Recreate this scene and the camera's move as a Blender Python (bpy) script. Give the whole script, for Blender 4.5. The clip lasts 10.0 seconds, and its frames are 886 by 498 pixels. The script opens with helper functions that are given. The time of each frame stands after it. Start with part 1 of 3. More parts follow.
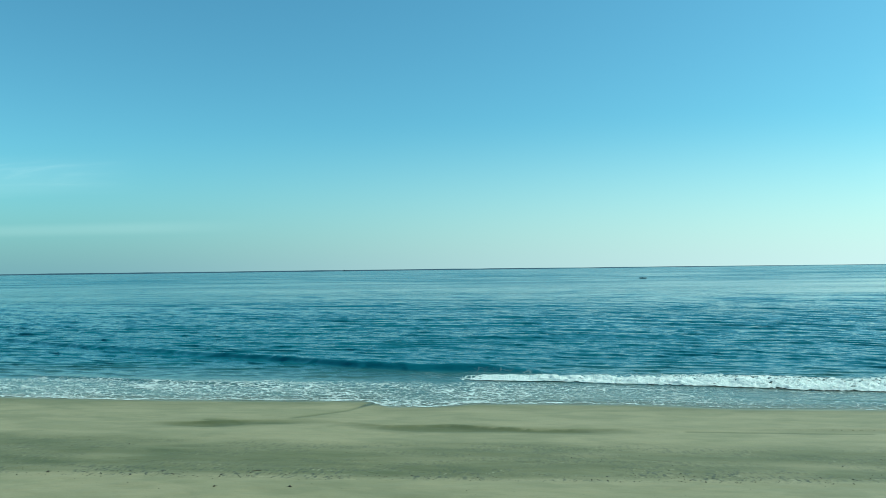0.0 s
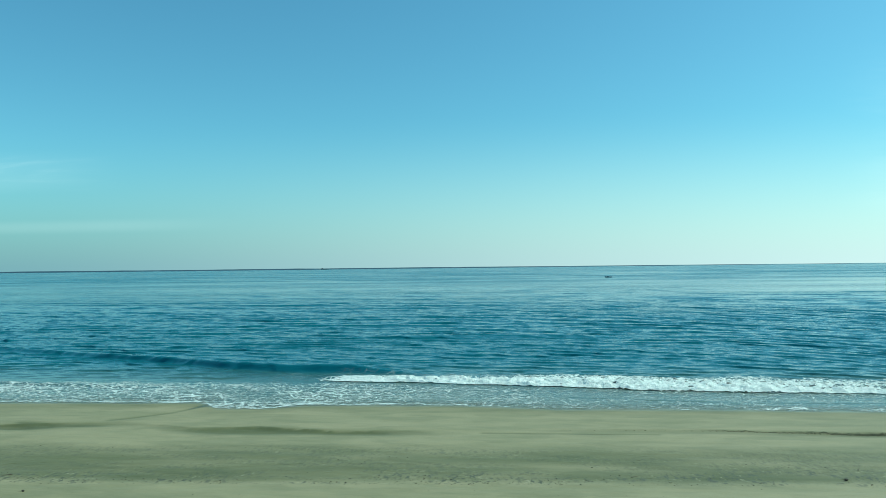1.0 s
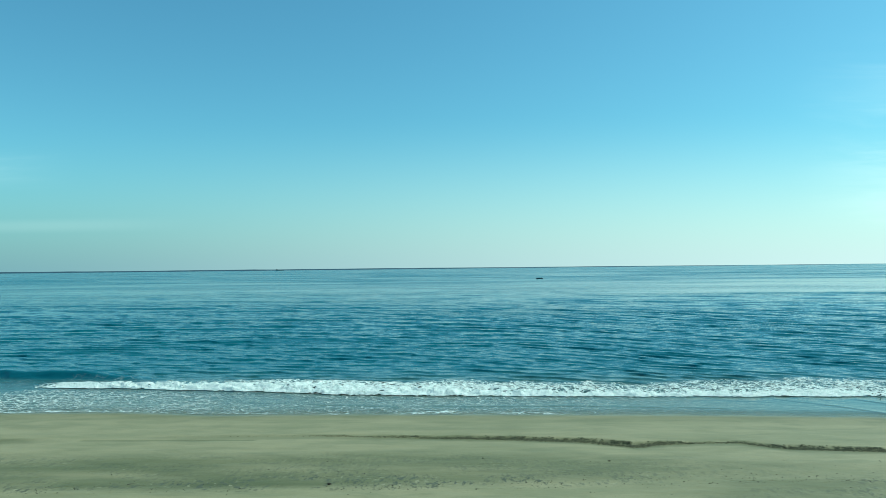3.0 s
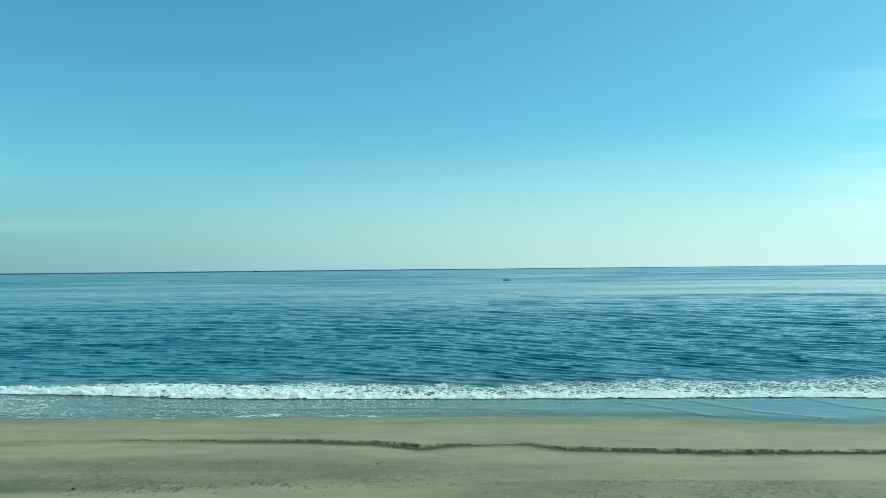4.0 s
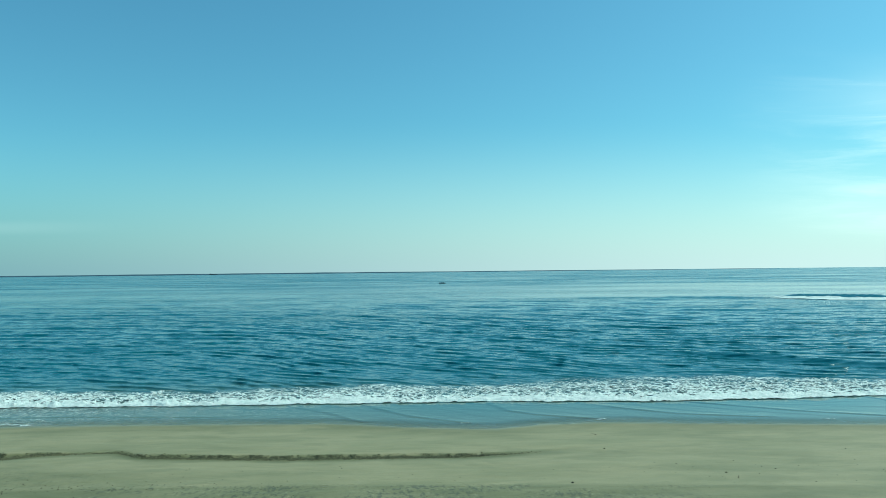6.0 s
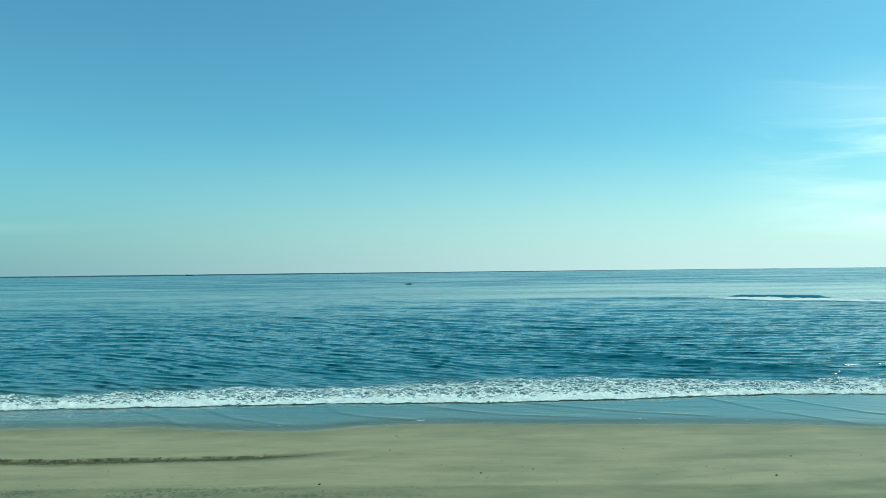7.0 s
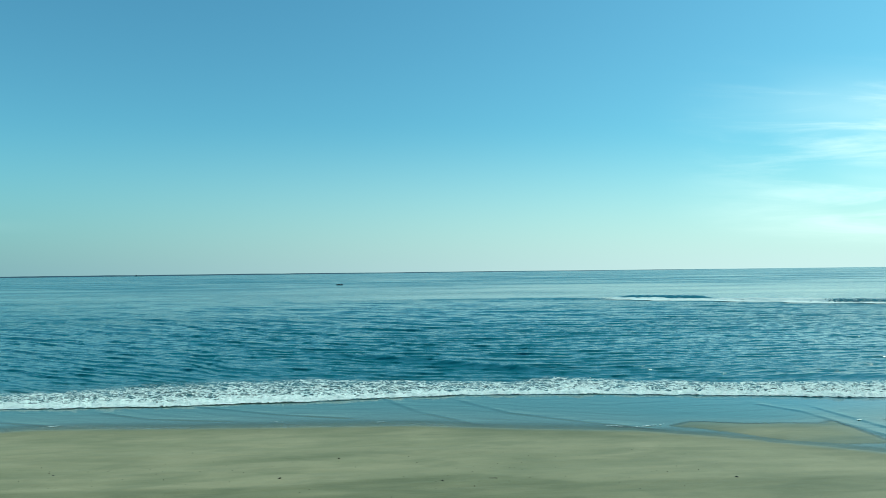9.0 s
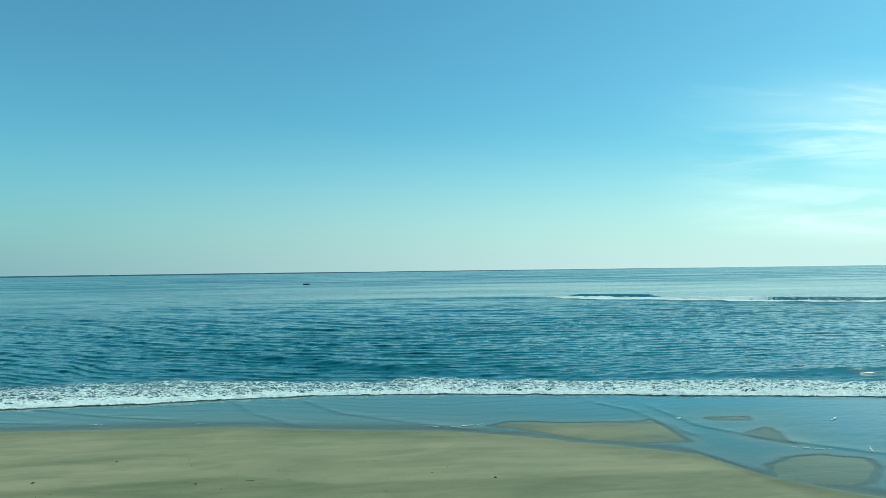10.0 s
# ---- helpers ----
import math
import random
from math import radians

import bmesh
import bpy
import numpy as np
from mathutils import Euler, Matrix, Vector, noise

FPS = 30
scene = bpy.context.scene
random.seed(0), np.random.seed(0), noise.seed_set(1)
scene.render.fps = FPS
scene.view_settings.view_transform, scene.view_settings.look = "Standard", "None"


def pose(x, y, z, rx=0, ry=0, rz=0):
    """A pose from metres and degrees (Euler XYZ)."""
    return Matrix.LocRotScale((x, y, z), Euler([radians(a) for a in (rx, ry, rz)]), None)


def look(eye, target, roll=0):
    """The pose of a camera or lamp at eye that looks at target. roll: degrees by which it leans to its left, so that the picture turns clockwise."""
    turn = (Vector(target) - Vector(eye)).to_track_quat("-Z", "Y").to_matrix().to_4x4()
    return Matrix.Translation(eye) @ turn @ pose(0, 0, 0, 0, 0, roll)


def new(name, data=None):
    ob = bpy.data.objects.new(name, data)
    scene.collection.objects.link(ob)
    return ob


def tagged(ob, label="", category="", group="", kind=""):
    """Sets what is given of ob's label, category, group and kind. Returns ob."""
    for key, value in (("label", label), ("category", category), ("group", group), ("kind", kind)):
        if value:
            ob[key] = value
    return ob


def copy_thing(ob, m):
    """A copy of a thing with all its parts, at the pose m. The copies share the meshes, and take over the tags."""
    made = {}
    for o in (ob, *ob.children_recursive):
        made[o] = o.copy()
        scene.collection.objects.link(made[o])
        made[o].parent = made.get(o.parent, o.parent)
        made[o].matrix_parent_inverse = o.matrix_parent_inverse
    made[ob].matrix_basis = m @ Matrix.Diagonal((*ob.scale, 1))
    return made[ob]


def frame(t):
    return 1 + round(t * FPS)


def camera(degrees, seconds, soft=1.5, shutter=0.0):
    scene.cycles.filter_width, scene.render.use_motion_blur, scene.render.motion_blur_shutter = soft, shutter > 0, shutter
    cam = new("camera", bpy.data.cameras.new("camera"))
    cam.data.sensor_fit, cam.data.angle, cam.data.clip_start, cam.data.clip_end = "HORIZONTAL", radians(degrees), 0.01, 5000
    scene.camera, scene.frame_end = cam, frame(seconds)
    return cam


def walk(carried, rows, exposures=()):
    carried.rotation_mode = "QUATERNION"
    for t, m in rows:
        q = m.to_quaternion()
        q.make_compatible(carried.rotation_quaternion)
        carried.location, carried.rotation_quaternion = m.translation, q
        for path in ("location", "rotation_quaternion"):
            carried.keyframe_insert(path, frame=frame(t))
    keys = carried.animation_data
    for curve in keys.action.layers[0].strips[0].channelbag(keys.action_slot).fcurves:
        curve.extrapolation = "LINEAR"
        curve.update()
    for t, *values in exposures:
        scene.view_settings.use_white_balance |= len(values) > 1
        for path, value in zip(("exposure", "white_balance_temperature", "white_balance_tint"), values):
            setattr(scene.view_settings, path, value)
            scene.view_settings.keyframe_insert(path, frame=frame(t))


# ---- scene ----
cam = camera(63.4, 10.0, soft=0.55)
PATH = [
    (0, (1.266, -3.378, 12.619), (1.001, -1.396, 12.6717), -0.74),
    (0.5, (8.117, -2.65, 12.741), (7.875, -0.666, 12.7904), -0.71),
    (1, (14.945, -2.079, 12.789), (14.733, -0.09, 12.8366), -0.67),
    (1.5, (21.677, -1.491, 12.839), (21.492, 0.5, 12.8874), -0.62),
    (2, (28.427, -1.12, 12.868), (28.27, 0.874, 12.9154), -0.6),
    (3.5, (49.121, -0.665, 13.079), (49.044, 1.333, 13.1298), -0.65),
    (4, (56.021, -0.557, 13.072), (55.97, 1.442, 13.1244), -0.64),
    (4.5, (62.847, -0.569, 13.106), (62.823, 1.43, 13.1568), -0.68),
    (5, (69.665, -0.696, 13.142), (69.672, 1.303, 13.1931), -0.72),
    (5.5, (76.391, -0.99, 13.209), (76.419, 1.009, 13.2645), -0.68),
    (7, (97.539, -2.596, 13.344), (97.642, -0.599, 13.4038), -0.69),
    (7.5, (104.594, -3.069, 13.375), (104.722, -1.074, 13.4314), -0.68),
    (8, (111.708, -3.631, 13.403), (111.863, -1.638, 13.4594), -0.68),
    (8.5, (119.029, -4.29, 13.372), (119.216, -2.299, 13.4314), -0.72),
    (9, (126.039, -4.948, 13.281), (126.252, -2.961, 13.3404), -0.7),
    (9.5, (132.984, -5.439, 13.197), (133.223, -3.455, 13.2548), -0.76),
    (10, (139.878, -6.062, 13.124), (140.142, -4.081, 13.1806), -0.8),
]
LOOK = (6400, -7)  # kelvin and tint of the clip's picture
walk(cam, [(t, look(eye, target, roll)) for t, eye, target, roll in PATH], [(0, 0.42, *LOOK), (5, 0.38, *LOOK), (10, 0.28, *LOOK)])

# ---------------------------------------------------------------- light
SUN_AZ, SUN_EL = 78.0, 48.0  # degrees to the right of +y, and over the horizon


def link(tree, a, b):
    tree.links.new(a, b)


def put(tree, socket, value):
    if isinstance(value, bpy.types.NodeSocket):
        tree.links.new(value, socket)
    else:
        socket.default_value = value


def maths(tree, op, a, b=0.0, c=0.0, clamp=False):
    n = tree.nodes.new("ShaderNodeMath")
    n.operation, n.use_clamp = op, clamp
    for i, v in enumerate((a, b, c)):
        put(tree, n.inputs[i], v)
    return n.outputs[0]


def step(tree, v, lo, hi, a=0.0, b=1.0):
    n = tree.nodes.new("ShaderNodeMapRange")
    n.interpolation_type = "SMOOTHSTEP"
    put(tree, n.inputs[0], v)
    for i, w in enumerate((lo, hi, a, b)):
        put(tree, n.inputs[i + 1], w)
    return n.outputs[0]


def blend(tree, f, a, b, kind="MIX"):
    n = tree.nodes.new("ShaderNodeMix")
    n.data_type, n.blend_type = "RGBA", kind
    put(tree, n.inputs[0], f)
    for i, v in ((6, a), (7, b)):
        put(tree, n.inputs[i], (*v, 1.0) if isinstance(v, tuple) and len(v) == 3 else v)
    return n.outputs[2]


def noise_tex(tree, vector, scale, detail=4.0, rough=0.55, distort=0.0):
    n = tree.nodes.new("ShaderNodeTexNoise")
    put(tree, n.inputs["Vector"], vector)
    n.inputs["Scale"].default_value, n.inputs["Detail"].default_value = scale, detail
    n.inputs["Roughness"].default_value, n.inputs["Distortion"].default_value = rough, distort
    return n.outputs[0]


def stretched(tree, vector, sx, sy, sz=1.0, turn=0.0):
    n = tree.nodes.new("ShaderNodeMapping")
    put(tree, n.inputs["Vector"], vector)
    n.inputs["Rotation"].default_value = (0, 0, radians(turn))
    n.inputs["Scale"].default_value = (sx, sy, sz)
    return n.outputs[0]


world = bpy.data.worlds.new("world")
scene.world = world
world.use_nodes = True
nt = world.node_tree
sky = nt.nodes.new("ShaderNodeTexSky")
sky.sky_type = "NISHITA"
sky.sun_disc = False
sky.sun_elevation, sky.sun_rotation = radians(SUN_EL), radians(SUN_AZ)
sky.air_density, sky.dust_density, sky.ozone_density = 1.0, 1.0, 3.2
# thin cirrus over the horizon, laid out on (x / y, z / y) of the sky's direction
coord = nt.nodes.new("ShaderNodeTexCoord").outputs["Generated"]
split = nt.nodes.new("ShaderNodeSeparateXYZ")
link(nt, coord, split.inputs[0])
ahead = maths(nt, "MAXIMUM", split.outputs[1], 0.05)
u = maths(nt, "DIVIDE", split.outputs[0], ahead)
v = maths(nt, "DIVIDE", split.outputs[2], ahead)
uv = nt.nodes.new("ShaderNodeCombineXYZ")
link(nt, u, uv.inputs[0])
link(nt, v, uv.inputs[1])
wisps = noise_tex(nt, stretched(nt, uv.outputs[0], 3.2, 26.0, turn=4), 1.0, 6.0, 0.6, 0.6)
wisps = step(nt, wisps, 0.42, 0.72)
veil = noise_tex(nt, stretched(nt, uv.outputs[0], 2.0, 9.0, turn=3), 1.0, 3.0, 0.5, 0.3)
right_bank = maths(nt, "MULTIPLY", step(nt, u, 0.40, 0.86), maths(nt, "MULTIPLY", step(nt, v, 0.02, 0.07), step(nt, v, 0.33, 0.20)))
right_cloud = maths(nt, "MULTIPLY", right_bank, maths(nt, "ADD", maths(nt, "MULTIPLY", wisps, 0.75), maths(nt, "MULTIPLY", step(nt, veil, 0.3, 0.65), 0.5)))
left_du = step(nt, u, -0.56, -0.80)
left_dv = maths(nt, "MULTIPLY", step(nt, v, 0.112, 0.132), step(nt, v, 0.185, 0.15))
left_cloud = maths(nt, "MULTIPLY", maths(nt, "MULTIPLY", left_du, left_dv), maths(nt, "ADD", maths(nt, "MULTIPLY", wisps, 0.26), 0.06))
low_edge = maths(nt, "MULTIPLY", step(nt, v, 0.052, 0.064), step(nt, v, 0.078, 0.066))
low_cloud = maths(nt, "MULTIPLY", maths(nt, "MULTIPLY", low_edge, step(nt, u, -0.38, -0.62)), 0.08)
cloud = maths(nt, "ADD", maths(nt, "ADD", right_cloud, left_cloud), low_cloud, clamp=True)
tinted = blend(nt, 1.0, sky.outputs[0], (0.50, 0.935, 0.94), "MULTIPLY")
# pale sea haze low over the horizon
haze = step(nt, v, 0.215, -0.06)
haze_col = blend(nt, step(nt, u, -0.9, 0.8), (1.45, 2.75, 3.45), (5.5, 6.7, 7.2))
hazy = blend(nt, maths(nt, "MULTIPLY", haze, 0.93), tinted, haze_col)
sky_col = blend(nt, maths(nt, "MULTIPLY", cloud, 0.78), hazy, (7.4, 8.7, 8.9))
back = nt.nodes["Background"]
link(nt, sky_col, back.inputs[0])
back.inputs[1].default_value = 0.117

sun = new("sun", bpy.data.lights.new("sun", "SUN"))
sun.data.energy, sun.data.angle, sun.data.color = 2.75, radians(0.5), (1.0, 0.95, 0.86)
sun_way = Vector((math.sin(radians(SUN_AZ)) * math.cos(radians(SUN_EL)), math.cos(radians(SUN_AZ)) * math.cos(radians(SUN_EL)), math.sin(radians(SUN_EL))))
sun.matrix_world = look((0, 0, 60), tuple(Vector((0, 0, 60)) - sun_way))


# ---------------------------------------------------------------- plan of the shore (metres, x along the coast, y out to sea)
def curve(*pairs):
    xs, ys = [p[0] for p in pairs], [p[1] for p in pairs]
    return lambda x: np.interp(x, xs, ys)


shore_y = curve((-400, 66), (-54, 63.6), (-34, 63.1), (-15.5, 63.9), (-12.5, 61.3), (-8, 61.6), (-5, 63.2), (9, 63.7), (18, 62.4), (30, 62.8), (60, 62.5),
                (75, 61.8), (83, 59.6), (89, 58.7), (93, 60.0), (98, 60.6), (113, 58.8), (130, 57.1), (138, 54.6), (148, 52.2), (154, 48.6), (160, 44.6),
                (164, 41.5), (165.6, 36.0), (167.6, 33.0), (170, 30.6), (178, 22), (190, 16), (600, 14))
front_y = curve((-400, 82), (-30, 80), (-13, 77.6), (1, 77.0), (18, 74.6), (30, 72.4), (55, 71.3), (70, 71.2), (90, 71.2), (105, 69.8), (120, 70.2), (135, 71.4),
                (150, 69.5), (164, 66), (178, 62.4), (192, 58.8), (230, 55), (600, 50))
back_y = curve((-400, 92), (-20, 81.2), (0, 81.6), (20, 82.2), (37, 79.6), (60, 79.2), (72, 81), (78, 83), (87, 80), (95, 82), (108, 86), (120, 85.5), (130, 81.5),
               (150, 79.5), (166, 75), (185, 72.6), (198, 66.5), (230, 63), (600, 58))
scarp_y = curve((-40, 53), (-29, 52.6), (-24, 53.6), (-18, 54.6), (-11, 52.8), (-6, 53.3), (1, 52.2), (8, 52.7), (16, 53.7), (29, 54.3), (45, 53.6), (50, 52.9),
                (53, 51.5), (55, 52.1), (60.5, 52.4), (63, 50.8), (73, 49.8), (85, 49.8), (90, 50.3), (94, 51.4), (97, 52.6))
scarp_h = curve((-31, 0), (-26, 0.16), (-22, 0.06), (-18, 0.02), (-10, 0.1), (-3, 0.14), (4, 0.1), (9, 0.02), (14, 0.0), (18, 0.05), (27, 0.06), (35, 0.1),
                (48, 0.18), (53, 0.24), (55, 0.15), (58, 0.1), (61, 0.11), (64, 0.18), (85, 0.17), (91, 0.06), (96, 0.0))
road_y = curve((-400, -9), (1.3, -3.4), (15, -2.1), (28, -1.1), (49, -0.67), (63, -0.57), (76, -1.0), (97, -2.6), (119, -4.3), (140, -6.1), (600, -30))

TABLE = np.random.RandomState(7).rand(256, 256)


def lattice(x, y, seed=0):
    x, y = np.asarray(x, float) + 17.3 * seed, np.asarray(y, float) + 9.1 * seed
    i, j = np.floor(x).astype(int), np.floor(y).astype(int)
    f, g = x - i, y - j
    f, g = f * f * (3 - 2 * f), g * g * (3 - 2 * g)
    a, b = TABLE[i & 255, j & 255], TABLE[(i + 1) & 255, j & 255]
    c, d = TABLE[i & 255, (j + 1) & 255], TABLE[(i + 1) & 255, (j + 1) & 255]
    return (a * (1 - f) + b * f) * (1 - g) + (c * (1 - f) + d * f) * g


def rough_field(x, y, octaves=4, seed=0, gain=0.5):
    total, amp, top = 0.0, 1.0, 0.0
    for o in range(octaves):
        total, top = total + amp * lattice(x * 2 ** o, y * 2 ** o, seed + 3 * o), top + amp
        amp *= gain
    return total / top


def ease(lo, hi, x):
    s = np.clip((x - lo) / (hi - lo), 0, 1)
    return s * s * (3 - 2 * s)


def bump_at(x, y, cx, cy, rx, ry, turn=0.0):
    c, s = math.cos(radians(turn)), math.sin(radians(turn))
    a, b = (x - cx) * c + (y - cy) * s, -(x - cx) * s + (y - cy) * c
    return np.exp(-((a / rx) ** 2 + (b / ry) ** 2))


def near_line(x, y, pts):
    """Distance to a line of points, positive on its left."""
    best, side = np.full(x.shape, 99.0), np.ones(x.shape)
    for (ax, ay), (bx, by) in zip(pts, pts[1:]):
        ux, uy = bx - ax, by - ay
        s = np.clip(((x - ax) * ux + (y - ay) * uy) / (ux * ux + uy * uy), 0, 1)
        d = np.hypot(x - ax - s * ux, y - ay - s * uy)
        closer = d < best
        best = np.where(closer, d, best)
        side = np.where(closer, np.sign(ux * (y - ay) - uy * (x - ax)), side)
    return best * side


def inside(x, y, outline):
    """Distance to a closed outline, positive inside it."""
    ring, odd = outline + outline[:1], np.zeros(x.shape, bool)
    for (ax, ay), (bx, by) in zip(ring, ring[1:]):
        odd ^= ((ay > y) != (by > y)) & (x < (bx - ax) * (y - ay) / (by - ay + 1e-9) + ax)
    return np.abs(near_line(x, y, ring)) * np.where(odd, 1, -1)


SHOALS = [([(151.6, 53.2), (153.6, 54.4), (157.9, 53.0), (164.3, 52.0), (165.4, 52.7), (165.2, 49.7), (164.9, 45.4), (161.4, 45.7), (158.2, 46.9), (156.6, 48.7), (154.9, 50.8), (153.2, 52.4)], 0.05, 1.3, 0.01),
          ([(167.3, 38.1), (169.6, 39.4), (171.8, 39.6), (174.1, 38.3), (173.5, 36.6), (170.9, 33.9), (169.1, 33.3), (167.1, 34.0), (166.1, 35.4)], 0.02, 1.2, 0.006),
          ([(170.5, 46.8), (173.1, 48.1), (172.8, 46.3), (172.1, 43.1), (170.6, 45.2)], 0.02, 0.5, -0.012),
          ([(170.5, 52.6), (173.9, 52.4), (173.3, 51.3), (170.4, 52.2)], 0.04, 0.4, -0.008)]


def sand_height(x, y):
    x, y = np.asarray(x, float), np.asarray(y, float)
    wob = (rough_field(x * 0.12, y * 0.2, 3, 5) - 0.5) * 0.5
    s = shore_y(x) + wob - y
    z = np.where(s > 0, 0.012 * s + 0.0003 * np.clip(s, 0, 30) ** 2, 0.03 * s)
    z = np.maximum(z, -2.5)
    # low shoals in the outflow: one bare, one awash, two just under water
    for outline, slope, top, base in SHOALS:
        cx, cy = np.mean(outline, 0)
        m = (np.abs(x - cx) < 14) & (np.abs(y - cy) < 10)
        if m.any():
            d = inside(x[m], y[m], outline) + 0.5 * (rough_field(x[m] * 0.5, y[m] * 0.8, 3, 8) - 0.5)
            z[m] = np.maximum(z[m], base + np.where(d > 0, slope * np.minimum(d, top), 0.12 * d))
    inland = ease(1.0, 9.0, s)
    z = z + inland * 0.13 * (rough_field(x * 0.06, y * 0.3, 3, 1) - 0.5) + inland * 0.05 * (rough_field(x * 0.35, y * 1.1, 3, 2) - 0.5)
    dry = ease(14, 24, s)
    z = z + dry * 0.07 * (rough_field(x * 0.9, y * 1.3, 3, 3) - 0.5)
    # low sand cliff: higher towards the sea, its face towards the land
    d = y - scarp_y(x) - (rough_field(x * 0.8, y * 0.2, 3, 4) - 0.5) * 0.5 - (rough_field(x * 2.2, y * 0.3, 2, 41) - 0.5) * 0.5
    z = z + scarp_h(x) * (0.75 * ease(-0.22, 0.12, d) * ease(9, 1, d) - 0.45 * np.exp(-((d + 0.8) / 0.8) ** 2))
    z = z - 0.09 * bump_at(x, y, -26, 52.2, 4.2, 0.8) - 0.06 * bump_at(x, y, -20, 53.4, 3, 0.8, 10) - 0.08 * bump_at(x, y, -6.5, 51.7, 4.6, 0.9, -2) - 0.04 * bump_at(x, y, 1, 51.9, 5, 0.5, -2)
    # the bank under the road
    bank = 10.9 - 0.75 * np.maximum(y - (road_y(x) + 2.3), 0)
    return np.maximum(z, np.where(y < 30, np.minimum(bank, 10.9), -9))


def grid_object(name, x, y, z, mats, fields=None, label="", category="", kind="structure", smooth=True):
    rows, cols = x.shape
    me = bpy.data.meshes.new(name)
    n = rows * cols
    me.vertices.add(n)
    me.vertices.foreach_set("co", np.stack([x, y, z], -1).astype(np.float32).ravel())
    idx = np.arange(n).reshape(rows, cols)
    quads = np.stack([idx[:-1, :-1], idx[:-1, 1:], idx[1:, 1:], idx[1:, :-1]], -1).reshape(-1, 4)
    me.loops.add(quads.size)
    me.loops.foreach_set("vertex_index", quads.ravel().astype(np.int32))
    me.polygons.add(len(quads))
    me.polygons.foreach_set("loop_start", (np.arange(len(quads)) * 4).astype(np.int32))
    me.polygons.foreach_set("use_smooth", np.full(len(quads), smooth))
    me.update(calc_edges=True)
    for m in mats:
        me.materials.append(m)
    for key, values in (fields or {}).items():
        flat = np.broadcast_to(values, x.shape).ravel()[quads.ravel()]
        me.uv_layers.new(name=key).data.foreach_set("uv", np.stack([flat, flat * 0], -1).astype(np.float32).ravel())
    return tagged(new(name, me), label, category, kind=kind)


# ---------------------------------------------------------------- materials
def material(name):
    m = bpy.data.materials.new(name)
    m.use_nodes = True
    t = m.node_tree
    return m, t, t.nodes["Principled BSDF"], t.nodes["Material Output"]


def place_of(t):
    return t.nodes.new("ShaderNodeNewGeometry").outputs["Position"]


def relief(t, height, strength, distance, before=None):
    n = t.nodes.new("ShaderNodeBump")
    put(t, n.inputs["Height"], height)
    put(t, n.inputs["Strength"], strength)
    n.inputs["Distance"].default_value = distance
    if before is not None:
        link(t, before, n.inputs["Normal"])
    return n.outputs[0]


def field(t, name):
    n = t.nodes.new("ShaderNodeUVMap")
    n.uv_map = name
    s = t.nodes.new("ShaderNodeSeparateXYZ")
    link(t, n.outputs[0], s.inputs[0])
    return s.outputs[0]


